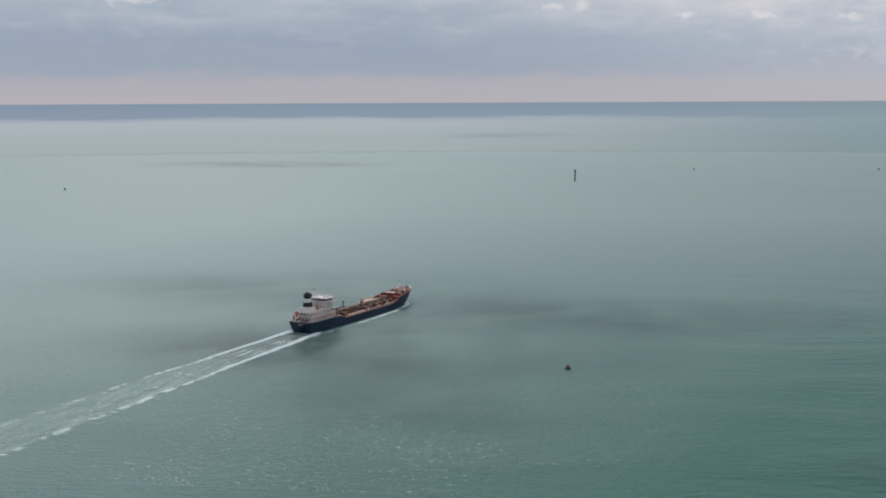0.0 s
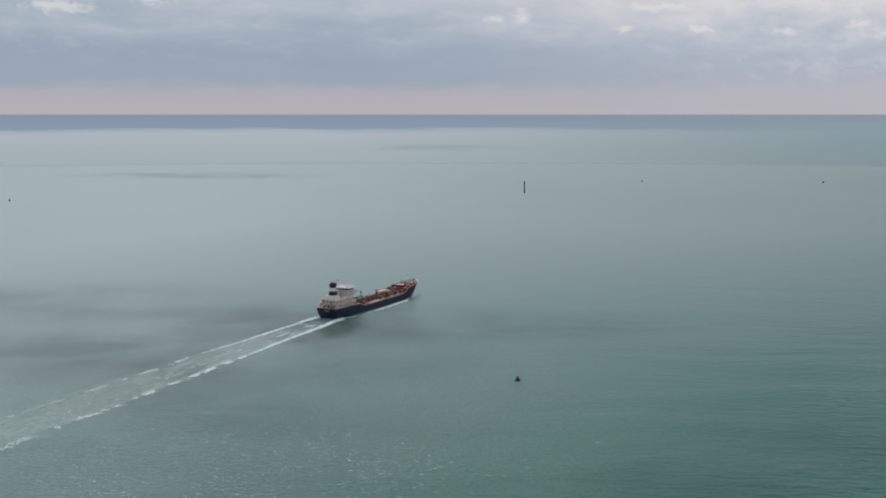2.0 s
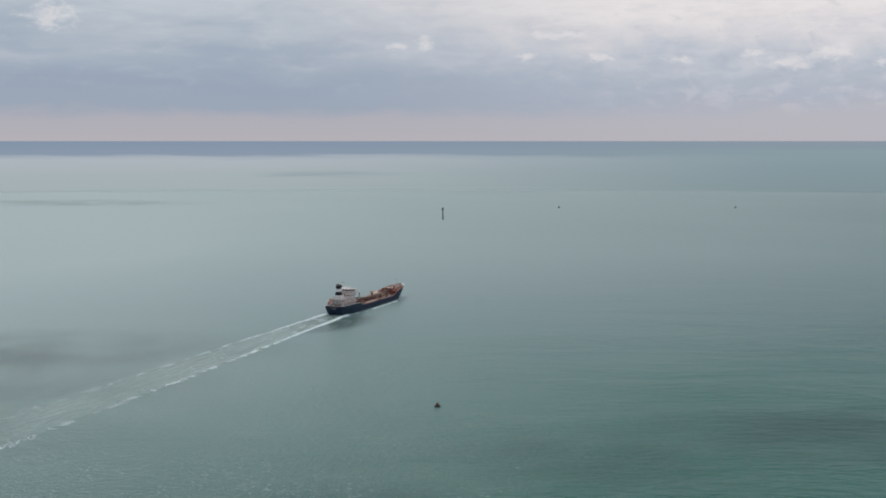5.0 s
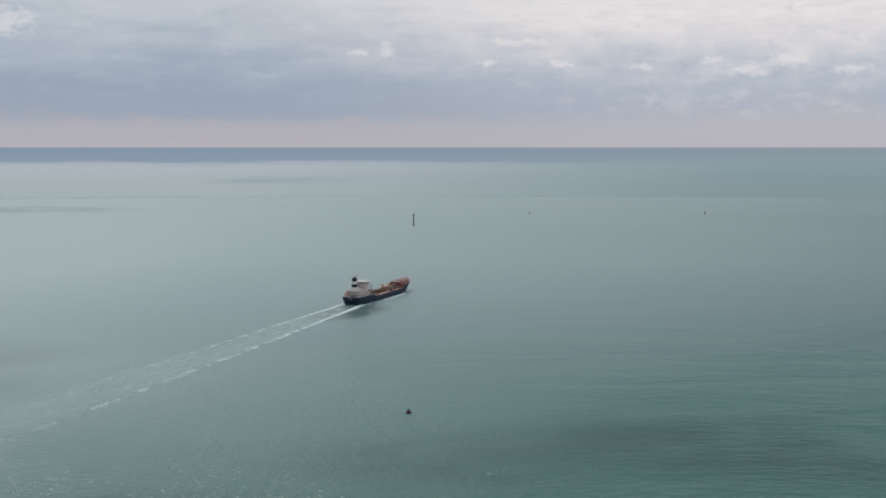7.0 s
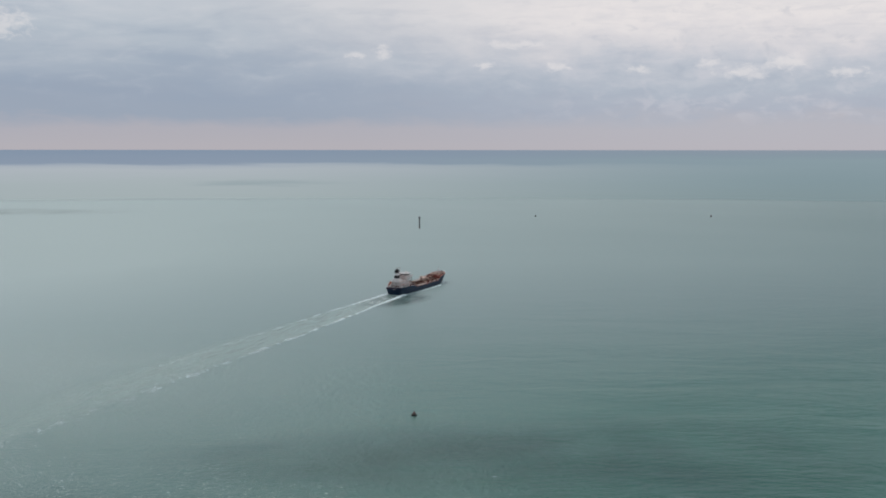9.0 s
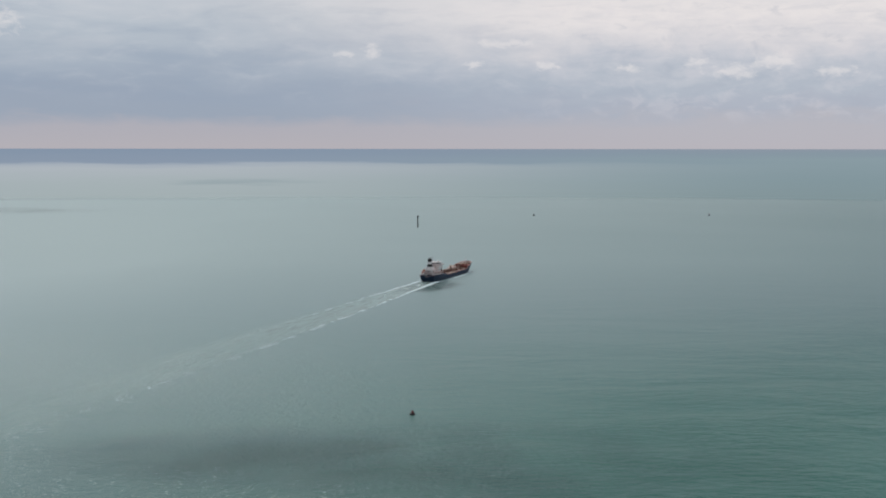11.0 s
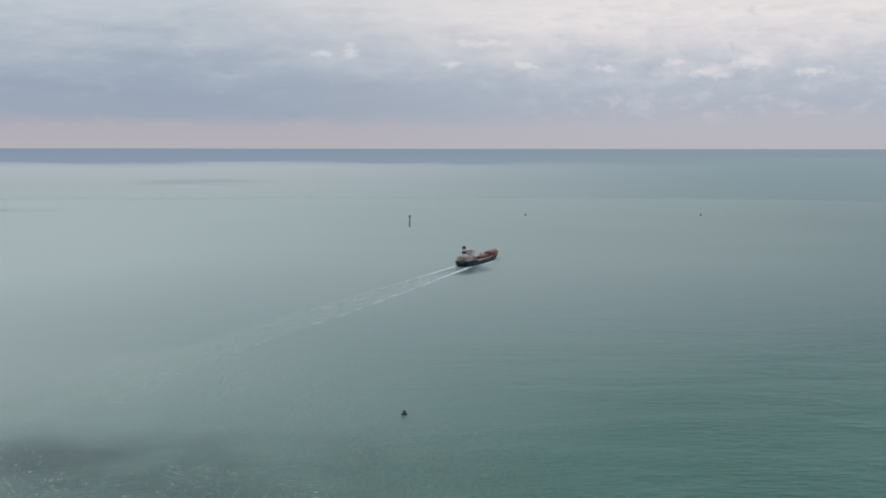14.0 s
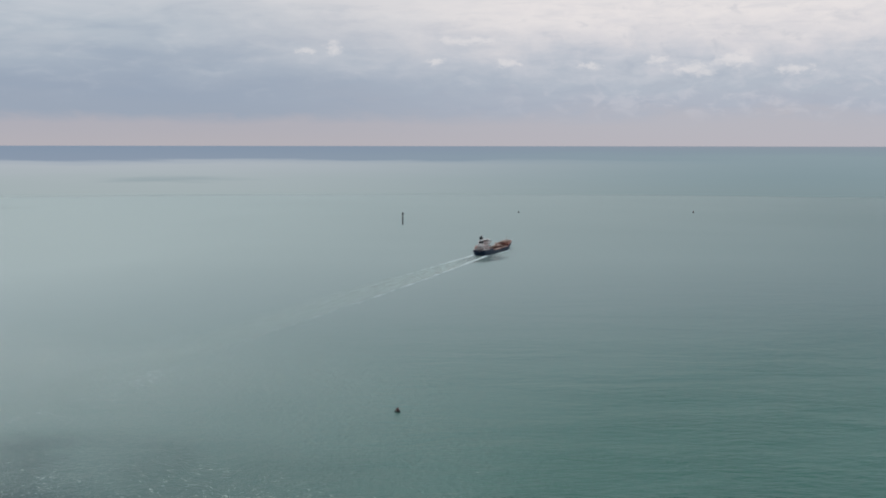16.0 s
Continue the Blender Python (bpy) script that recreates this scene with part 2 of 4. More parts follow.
def make_cloud():
    """Layered overcast: a pale pink strip on the horizon, a slate bank, broken lighter cloud above. UV in degrees."""
    n = Nodes("overcast_cloud")
    u, v, _ = n.xyz(n.coord("UV"))
    slow = n.noise(n.coord("UV", scale=(0.10, 0.5, 1), shift=(3.1, 0.4, 0)), 1.0, 5, 0.5, 0.3)
    fine = n.noise(n.coord("UV", scale=(0.20, 0.85, 1), shift=(1.7, 8.2, 0)), 1.0, 7, 0.55, 0.4)
    fluff = n.noise(n.coord("UV", scale=(0.42, 0.95, 1), shift=(5.3, 2.6, 0)), 1.0, 8, 0.62, 0.3)
    ragged = n.noise(n.coord("UV", scale=(0.55, 1.6, 1), shift=(2.2, 6.1, 0)), 1.0, 6, 0.6, 0.5)
    wob = n.math("ADD", v, n.math("MULTIPLY", n.math("SUBTRACT", slow, 0.5), n.span(v, 0.4, 3.0, 0.35, 3.0)))
    wob = n.math("ADD", wob, n.math("MULTIPLY", n.math("SUBTRACT", ragged, 0.5), n.span(v, 0.3, 1.8, 0.1, 0.8)))
    west = n.ramp(n.math("DIVIDE", wob, 10.0), [
        (0.0, srgb(180, 176, 182)), (0.095, srgb(175, 174, 183)), (0.15, srgb(155, 166, 182)), (0.27, srgb(154, 166, 183)),
        (0.38, srgb(166, 177, 191)), (0.55, srgb(178, 188, 199)), (0.72, srgb(195, 201, 209)), (1.0, srgb(172, 182, 194))])
    dark = n.math("MULTIPLY", n.span(fine, 0.55, 0.30), n.span(v, 1.2, 3.0))
    west = n.mix(n.math("MULTIPLY", dark, 0.5), west, srgb(152, 166, 184))
    heap = n.math("ADD", v, n.math("MULTIPLY", n.math("SUBTRACT", fluff, 0.5), n.span(v, 0.9, 3.0, 0.3, 3.4)))
    heap = n.math("ADD", heap, n.math("MULTIPLY", n.math("SUBTRACT", slow, 0.5), 1.6))
    heap = n.math("ADD", heap, n.math("MULTIPLY", n.math("SUBTRACT", ragged, 0.5), n.span(v, 0.6, 2.0, 0.1, 0.7)))
    east = n.ramp(n.math("DIVIDE", heap, 10.0), [
        (0.0, srgb(184, 181, 188)), (0.10, srgb(183, 182, 190)), (0.18, srgb(175, 181, 194)), (0.28, srgb(178, 186, 198)),
        (0.38, srgb(194, 198, 207)), (0.49, srgb(214, 212, 216)), (0.60, srgb(230, 225, 225)), (1.0, srgb(200, 203, 209))])
    tone = n.mix(n.span(n.math("ADD", u, n.math("MULTIPLY", v, 1.2)), -9, 16), west, east)
    tone = n.mix(n.math("MULTIPLY", n.span(v, 8.0, 15.0), 0.9), tone, srgb(172, 182, 194))
    # thin streaks and mottling inside the layers
    streak = n.noise(n.coord("UV", scale=(0.35, 2.6, 1), shift=(0.4, 3.3, 0)), 1.0, 6, 0.6, 0.5)
    tone = n.mix(n.math("MULTIPLY", n.span(streak, 0.52, 0.28), n.span(v, 1.0, 2.2, 0.0, 0.14)), tone, srgb(150, 163, 182))
    mott = n.math("MULTIPLY", n.span(ragged, 0.50, 0.76), n.span(v, 1.3, 3.5))
    tone = n.mix(n.math("MULTIPLY", mott, 0.14), tone, srgb(214, 214, 219))
    mott = n.math("MULTIPLY", n.span(fine, 0.48, 0.78), n.span(v, 1.6, 4.5))
    tone = n.mix(n.math("MULTIPLY", mott, 0.22), tone, srgb(224, 222, 224))
    heads = n.noise(n.coord("UV", scale=(0.75, 1.5, 1), shift=(7.7, 1.2, 0)), 1.0, 6, 0.6, 0.5)
    low = n.math("MULTIPLY", n.span(v, 0.9, 2.0), n.span(u, -1, 12))
    tone = n.mix(n.math("MULTIPLY", n.math("MULTIPLY", n.span(heads, 0.48, 0.68), low), 0.32), tone, srgb(212, 210, 216))
    tone = n.mix(n.math("MULTIPLY", n.math("MULTIPLY", n.span(heads, 0.46, 0.28), low), 0.30), tone, srgb(168, 176, 190))
    # small sunlit heads of cloud: azimuth, height, half width, half height
    puffs = [(-4.3, 4.25, 0.6, 0.16), (-3.1, 4.4, 0.4, 0.3), (1.6, 3.85, 0.45, 0.2), (5.0, 3.75, 0.6, 0.2), (8.6, 3.6, 0.6, 0.2),
             (11.6, 3.85, 0.6, 0.25), (13.2, 3.45, 1.0, 0.35), (15.0, 3.9, 0.9, 0.4), (17.6, 3.4, 0.9, 0.2), (-19.4, 5.45, 1.1, 0.6),
             (-23.5, 4.7, 1.6, 0.3), (3.2, 4.8, 1.3, 0.2)]
    edge = n.noise(n.coord("UV", scale=(1.6, 3.0, 1)), 1.0, 6, 0.65, 0.5)
    total = 0.0
    for az, el, wa, he in puffs:
        a = n.math("DIVIDE", n.math("SUBTRACT", u, az), wa)
        b = n.math("DIVIDE", n.math("SUBTRACT", v, el), he)
        r = n.math("SQRT", n.math("ADD", n.math("MULTIPLY", a, a), n.math("MULTIPLY", b, b)))
        r = n.math("ADD", r, n.math("MULTIPLY", n.math("SUBTRACT", edge, 0.5), 3.6))
        total = n.math("MAXIMUM", total, n.span(r, 0.1, 1.25, 1, 0))
    tone = n.mix(n.math("MULTIPLY", total, 0.46), tone, srgb(236, 231, 230))
    return n.emit(tone)


CLOUD = make_cloud()


STREAK_AT, FAR_DRIFT = -8.6, 0.46  # degrees; degrees a second


def make_far_sea():
    """Sea in the last miles before the horizon, its reflections and haze painted as a glow. UV: azimuth and height, in
    degrees from the eye.
    """
    n = water_surface(Nodes("far_sea_glow"))
    u, v, _ = n.xyz(n.coord("UV"))
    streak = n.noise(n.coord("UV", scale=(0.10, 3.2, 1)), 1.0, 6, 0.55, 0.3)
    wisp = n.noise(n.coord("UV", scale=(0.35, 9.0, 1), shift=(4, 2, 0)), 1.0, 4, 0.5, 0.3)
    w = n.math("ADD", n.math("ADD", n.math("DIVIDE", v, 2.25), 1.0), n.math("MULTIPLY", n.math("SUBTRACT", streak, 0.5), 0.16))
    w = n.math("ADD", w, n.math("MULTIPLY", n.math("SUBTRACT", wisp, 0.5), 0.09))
    # glow tones that stand in for sky reflection and haze, west and east
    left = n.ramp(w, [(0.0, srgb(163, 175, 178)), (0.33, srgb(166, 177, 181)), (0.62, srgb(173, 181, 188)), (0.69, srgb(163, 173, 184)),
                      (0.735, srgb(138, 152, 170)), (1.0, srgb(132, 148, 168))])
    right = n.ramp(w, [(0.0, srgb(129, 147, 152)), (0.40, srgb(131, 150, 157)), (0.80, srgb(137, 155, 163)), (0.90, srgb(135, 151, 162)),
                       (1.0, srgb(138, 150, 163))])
    # the tone follows the compass, the streaks drift with the sheet
    where = n.tree.nodes.new("ShaderNodeNewGeometry").outputs["Position"]
    x, y, _ = n.xyz(where)
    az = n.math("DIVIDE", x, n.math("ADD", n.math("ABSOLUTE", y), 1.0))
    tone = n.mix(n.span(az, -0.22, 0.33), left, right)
    # one long darker streak
    a = n.math("DIVIDE", n.math("SUBTRACT", u, STREAK_AT), 3.6)
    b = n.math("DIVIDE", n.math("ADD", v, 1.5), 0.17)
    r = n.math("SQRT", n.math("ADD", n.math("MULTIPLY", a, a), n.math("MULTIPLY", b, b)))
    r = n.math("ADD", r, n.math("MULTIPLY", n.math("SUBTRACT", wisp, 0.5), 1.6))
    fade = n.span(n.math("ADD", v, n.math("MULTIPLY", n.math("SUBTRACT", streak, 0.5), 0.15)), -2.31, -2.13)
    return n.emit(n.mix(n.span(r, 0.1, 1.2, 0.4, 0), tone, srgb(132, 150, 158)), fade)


FAR_SEA_GLOW = make_far_sea()


# ---- building helpers ----
def mesh_of(bm, name):
    bmesh.ops.recalc_face_normals(bm, faces=bm.faces)
    me = bpy.data.meshes.new(name)
    bm.to_mesh(me)
    bm.free()
    return me


def part(name, bm, material, parent, label=""):
    """A bmesh (or a ready mesh) as one object under a thing or a part."""
    me = bm if isinstance(bm, bpy.types.Mesh) else mesh_of(bm, name)
    if not me.materials:
        me.materials.append(material)
    ob = new(name, me)
    ob.parent = parent
    return tagged(ob, label=label)


def box(x0, x1, y0, y1, z0, z1, bevel=0.06, bm=None):
    bm = bm or bmesh.new()
    got = bmesh.ops.create_cube(bm, size=1.0, matrix=Matrix.Translation(((x0 + x1) / 2, (y0 + y1) / 2, (z0 + z1) / 2))
                                @ Matrix.Diagonal((x1 - x0, y1 - y0, z1 - z0, 1)))
    if bevel:
        edges = list({e for v in got["verts"] for e in v.link_edges})
        bmesh.ops.bevel(bm, geom=edges, offset=bevel, segments=2, affect="EDGES", profile=0.5)
    return bm


def rod(p, q, r0, r1=None, seg=12, bm=None):
    bm = bm or bmesh.new()
    p, q = Vector(p), Vector(q)
    turn = (q - p).to_track_quat("Z", "Y").to_matrix().to_4x4()
    bmesh.ops.create_cone(bm, cap_ends=True, segments=seg, radius1=r0, radius2=r0 if r1 is None else r1, depth=(q - p).length,
                          matrix=Matrix.Translation((p + q) / 2) @ turn)
    return bm


def pipe(points, r, bm=None):
    bm = bm or bmesh.new()
    for a, b in zip(points, points[1:]):
        rod(a, b, r, seg=8, bm=bm)
    return bm


def lathe(profile, seg=20, bm=None, at=(0, 0, 0)):
    """A body turned about the upright axis from (radius, height) pairs."""
    bm = bm or bmesh.new()
    rings = []
    for r, z in profile:
        rings.append([bm.verts.new((at[0] + r * math.cos(2 * math.pi * i / seg), at[1] + r * math.sin(2 * math.pi * i / seg), at[2] + z))
                      for i in range(seg)])
    for a, b in zip(rings, rings[1:]):
        for i in range(seg):
            bm.faces.new((a[i], a[(i + 1) % seg], b[(i + 1) % seg], b[i]))
    bm.faces.new(rings[0][::-1])
    bm.faces.new(rings[-1])
    return bm


def thing(name, label, category, group="", at=None):
    ob = new(name)
    if at is not None:
        ob.matrix_basis = at
    return tagged(ob, label, category, group)


def curve(x, pairs):
    return float(np.interp(x, [p[0] for p in pairs], [p[1] for p in pairs]))


# ---- sky, far sea, sea ----
def band(name, radius, low, high, steps, material, centre):
    """A ring round the camera's place, with azimuth and height in its UV map."""
    bm = bmesh.new()
    uv = bm.loops.layers.uv.new("UVMap")
    cols = [(-180 + 360 * i / 180) for i in range(181)]
    ups = [low + (high - low) * j / steps for j in range(steps + 1)]

    def place(az, el):
        c = radius * math.cos(radians(el))
        return (c * math.sin(radians(az)), c * math.cos(radians(az)), radius * math.sin(radians(el)))

    grid = [[bm.verts.new(place(az, el)) for el in ups] for az in cols]
    for i in range(len(cols) - 1):
        for j in range(steps):
            f = bm.faces.new((grid[i][j], grid[i + 1][j], grid[i + 1][j + 1], grid[i][j + 1]))
            for loop, (a, b) in zip(f.loops, ((i, j), (i + 1, j), (i + 1, j + 1), (i, j + 1))):
                loop[uv].uv = (cols[a], ups[b])
    me = bpy.data.meshes.new(name)
    bm.to_mesh(me)
    bm.free()
    me.materials.append(material)
    ob = new(name, me)
    ob.location = centre
    return ob


clouds = tagged(band("backdrop_clouds", 4985, -0.6, 17.4, 36, CLOUD, (0, 0, EYE)),
                "layered grey overcast cloud with a pale pink horizon", "sky", kind="structure")


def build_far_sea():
    """The last miles of sea, a glowing sheet that climbs to the height of the horizon."""
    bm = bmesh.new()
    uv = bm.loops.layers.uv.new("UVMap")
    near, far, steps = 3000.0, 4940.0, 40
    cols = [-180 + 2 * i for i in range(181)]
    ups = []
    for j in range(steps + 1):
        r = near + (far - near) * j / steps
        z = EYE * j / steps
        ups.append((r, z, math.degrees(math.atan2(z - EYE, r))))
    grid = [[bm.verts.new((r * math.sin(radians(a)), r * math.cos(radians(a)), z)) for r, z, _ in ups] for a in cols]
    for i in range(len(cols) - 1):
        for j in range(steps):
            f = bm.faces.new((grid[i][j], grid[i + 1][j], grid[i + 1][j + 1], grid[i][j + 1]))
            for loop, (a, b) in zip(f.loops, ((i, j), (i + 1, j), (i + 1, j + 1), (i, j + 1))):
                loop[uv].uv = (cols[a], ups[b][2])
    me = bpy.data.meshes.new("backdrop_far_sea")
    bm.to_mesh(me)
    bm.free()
    me.materials.append(FAR_SEA_GLOW)
    return tagged(new("backdrop_far_sea", me), "glowing slate blue backdrop of distant sea on the horizon", "sea", kind="structure")


far_sea_glow = build_far_sea()


def build_sea():
    bm = bmesh.new()
    radii = [0, 150, 300, 450, 600, 800, 1100, 1500, 2200, 3003]
    seg = 180
    mid = bm.verts.new((0, 0, 0))
    last = None
    for r in radii[1:]:
        ring = [bm.verts.new((r * math.cos(2 * math.pi * i / seg), r * math.sin(2 * math.pi * i / seg), 0)) for i in range(seg)]
        for i in range(seg):
            k = (i + 1) % seg
            bm.faces.new((mid, ring[i], ring[k]) if last is None else (last[i], ring[i], ring[k], last[k]))
        last = ring
    me = mesh_of(bm, "water")
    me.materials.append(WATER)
    return tagged(new("water", me), "green-grey rippled sea under an overcast sky", "sea", kind="structure")


build_sea()


# ---- the tanker; its own space: y forward from the stern, x to starboard, z up from the waterline ----
HALF_DECK = [(-3.5, 6.9), (-2, 7.1), (0, 7.3), (6, 7.5), (78, 7.5), (84, 7.3), (90, 6.6), (95, 5.7), (98, 4.4), (99.5, 3.1), (100.4, 1.5)]
HALF_WATER = [(-3.5, 5.2), (6, 6.6), (13, 7.4), (72, 7.4), (80, 6.4), (88, 4.6), (95, 2.3), (100.4, 0.25)]
TOP = [(-3.5, 6.2), (24, 5.9), (29, 3.8), (72, 3.8), (77, 4.6), (80, 6.6), (85, 7.3), (92, 8.1), (100.4, 9.4)]
STATIONS = [-3.5, -2.5, -1, 0, 2, 4, 6, 8, 10, 13, 18, 23, 27, 29, 31, 40, 50, 60, 68, 72, 75, 78, 80, 82, 83.5, 85, 87, 89, 91, 93, 95, 96.5, 98, 99.3, 100.4]


def hull_point(s, k, side):
    """Station s, share k of the height from the waterline to the rail, side -1 or 1."""
    top = curve(s, TOP)
    half = curve(s, HALF_WATER) + (curve(s, HALF_DECK) - curve(s, HALF_WATER)) * max(k, 0) ** 0.7
    y = s
    if s > 84:
        y -= (1 - k) * 1.8 * ((s - 84) / 16.4) ** 1.5
    if s < 6:
        y += (1 - k) * 2.2 * ((6 - s) / 9.5) ** 1.5
    return (side * half, y, k * top)


def build_hull(ship):
    bm = bmesh.new()
    shares = [-0.35, 0.0, 0.25, 0.5, 0.75, 1.0]
    grids = {}
    for side in (-1, 1):
        grids[side] = [[bm.verts.new(hull_point(s, k, side)) for k in shares] for s in STATIONS]
        g = grids[side]
        for i in range(len(STATIONS) - 1):
            for j in range(len(shares) - 1):
                bm.faces.new((g[i][j], g[i + 1][j], g[i + 1][j + 1], g[i][j + 1]))
    for end in (0, -1):
        for j in range(len(shares) - 1):
            bm.faces.new((grids[-1][end][j], grids[1][end][j], grids[1][end][j + 1], grids[-1][end][j + 1]))
    hull = part("hull", bm, HULL, ship, "dark navy blue steel hull")
    for p in hull.data.polygons:
        p.use_smooth = True
    # pale rail cap along the edge of the plating, in three lengths a side
    for side in (-1, 1):
        for name, a, b, h, w in (("poop_bulwark_cap", -3.5, 29, 0.14, 0.26), ("deck_edge_cap", 29, 72, 0.16, 0.3), ("bow_side_cap", 72, 96.5, 0.18, 0.3), ("bow_bulwark_cap", 96.5, 100.4, 0.50, 0.7)):
            cap = bmesh.new()
            runs = [s for s in STATIONS if a <= s <= b]
            rows = []
            for s in runs:
                x, y, z = hull_point(s, 1.0, side)
                rows.append([cap.verts.new(q) for q in ((x + side * 0.05, y, z - h * 0.6), (x + side * 0.05, y, z + h * 0.4),
                                                         (x - side * w, y, z + h * 0.4), (x - side * w, y, z - h * 0.6))])
            for r, q in zip(rows, rows[1:]):
                for j in range(4):
                    cap.faces.new((r[j], q[j], q[(j + 1) % 4], r[(j + 1) % 4]))
            cap.faces.new(rows[0])
            cap.faces.new(rows[-1][::-1])
            part(name, cap, SALMON if name in ("deck_edge_cap", "bow_side_cap") else WHITE, hull, "pale painted rail cap")
    # the inner face of the bow bulwark
    for side in (-1, 1):
        lining = bmesh.new()
        rows = []
        for s in [s for s in STATIONS if 82 <= s <= 99.3]:
            x, y, z = hull_point(s, 1.0, side)
            xl, yl, _ = hull_point(s, 6.62 / z, side)
            rows.append([lining.verts.new(q) for q in ((xl - side * 0.30, yl, 6.62), (x - side * 0.30, y, z - 0.15), (x - side * 0.12, y, z - 0.15), (xl - side * 0.12, yl, 6.62))])
        for r, q in zip(rows, rows[1:]):
            for j in range(4):
                lining.faces.new((r[j], q[j], q[(j + 1) % 4], r[(j + 1) % 4]))
        part("bulwark_lining", lining, PINK, hull, "faded inner face of the bow bulwark")
    part("stem_lining", box(-2.8, 2.8, 99.2, 99.36, 6.62, 9.1, 0.03), PINK, hull, "faded inner face of the stem")
    cap = box(-6.9, 6.9, -3.65, -3.35, 6.12, 6.3, 0.03)
    part("transom_cap", cap, WHITE, hull)
    # name and port of registry on the transom, too small to read
    for z, w in ((4.9, 1.7), (4.2, 1.1)):
        part("name_plate", box(-w, w, -3.42, -2.5, z - 0.18, z + 0.18, 0.02), GREY, hull, "unreadable grey lettering bar")

    def deck(name, a, b, z, material=DECK):
        d = bmesh.new()
        runs = [s for s in STATIONS if a <= s <= b]
        left, right = [], []
        for s in runs:
            k = min(1.0, z / curve(s, TOP))
            x, y, _ = hull_point(s, k, 1)
            left.append((-x + 0.05, y))
            right.append((x - 0.05, y))
        low = [[d.verts.new((x, y, zz)) for x, y in left + right[::-1]] for zz in (z - 0.15, z)]
        d.faces.new(low[1])
        d.faces.new(low[0][::-1])
        m = len(low[0])
        for i in range(m):
            d.faces.new((low[0][i], low[0][(i + 1) % m], low[1][(i + 1) % m], low[1][i]))
        return part(name, d, material, ship, "red-oxide painted steel deck" if material is DECK else "faded salmon-red steel deck")

    deck("poop_deck", -3.5, 27, 5.2)
    deck("main_deck", 27, 80, 3.7)
    deck("forecastle_deck", 80, 99.3, 6.6, SALMON)
    part("forecastle_bulkhead", box(-7.1, 7.1, 79.8, 80.2, 3.6, 6.63, 0.05), DECK, ship)
    part("poop_bulkhead", box(-7.2, 7.2, 26.8, 27.1, 3.6, 5.25, 0.05), WHITE, ship)


def railing(ship, x, y0, y1, z, along="y", material=WHITE, gap=2.4):
    """Three wires with posts, along the ship or across it."""
    ends = lambda h: ((x, y0, z + h), (x, y1, z + h)) if along == "y" else ((y0, x, z + h), (y1, x, z + h))
    rail = part("railing", pipe(ends(1.05), 0.05), material, ship)
    for h in (0.4, 0.72):
        part("rail_wire", pipe(ends(h), 0.03), material, rail)
    post = mesh_of(rod((0, 0, 0), (0, 0, 1.05), 0.045, seg=6), "post")
    post.materials.append(material)
    count = max(2, int(abs(y1 - y0) / gap))
    for i in range(count + 1):
        a = y0 + (y1 - y0) * i / count
        ob = part("post", post, material, rail)
        ob.location = (x, a, z) if along == "y" else (a, x, z)


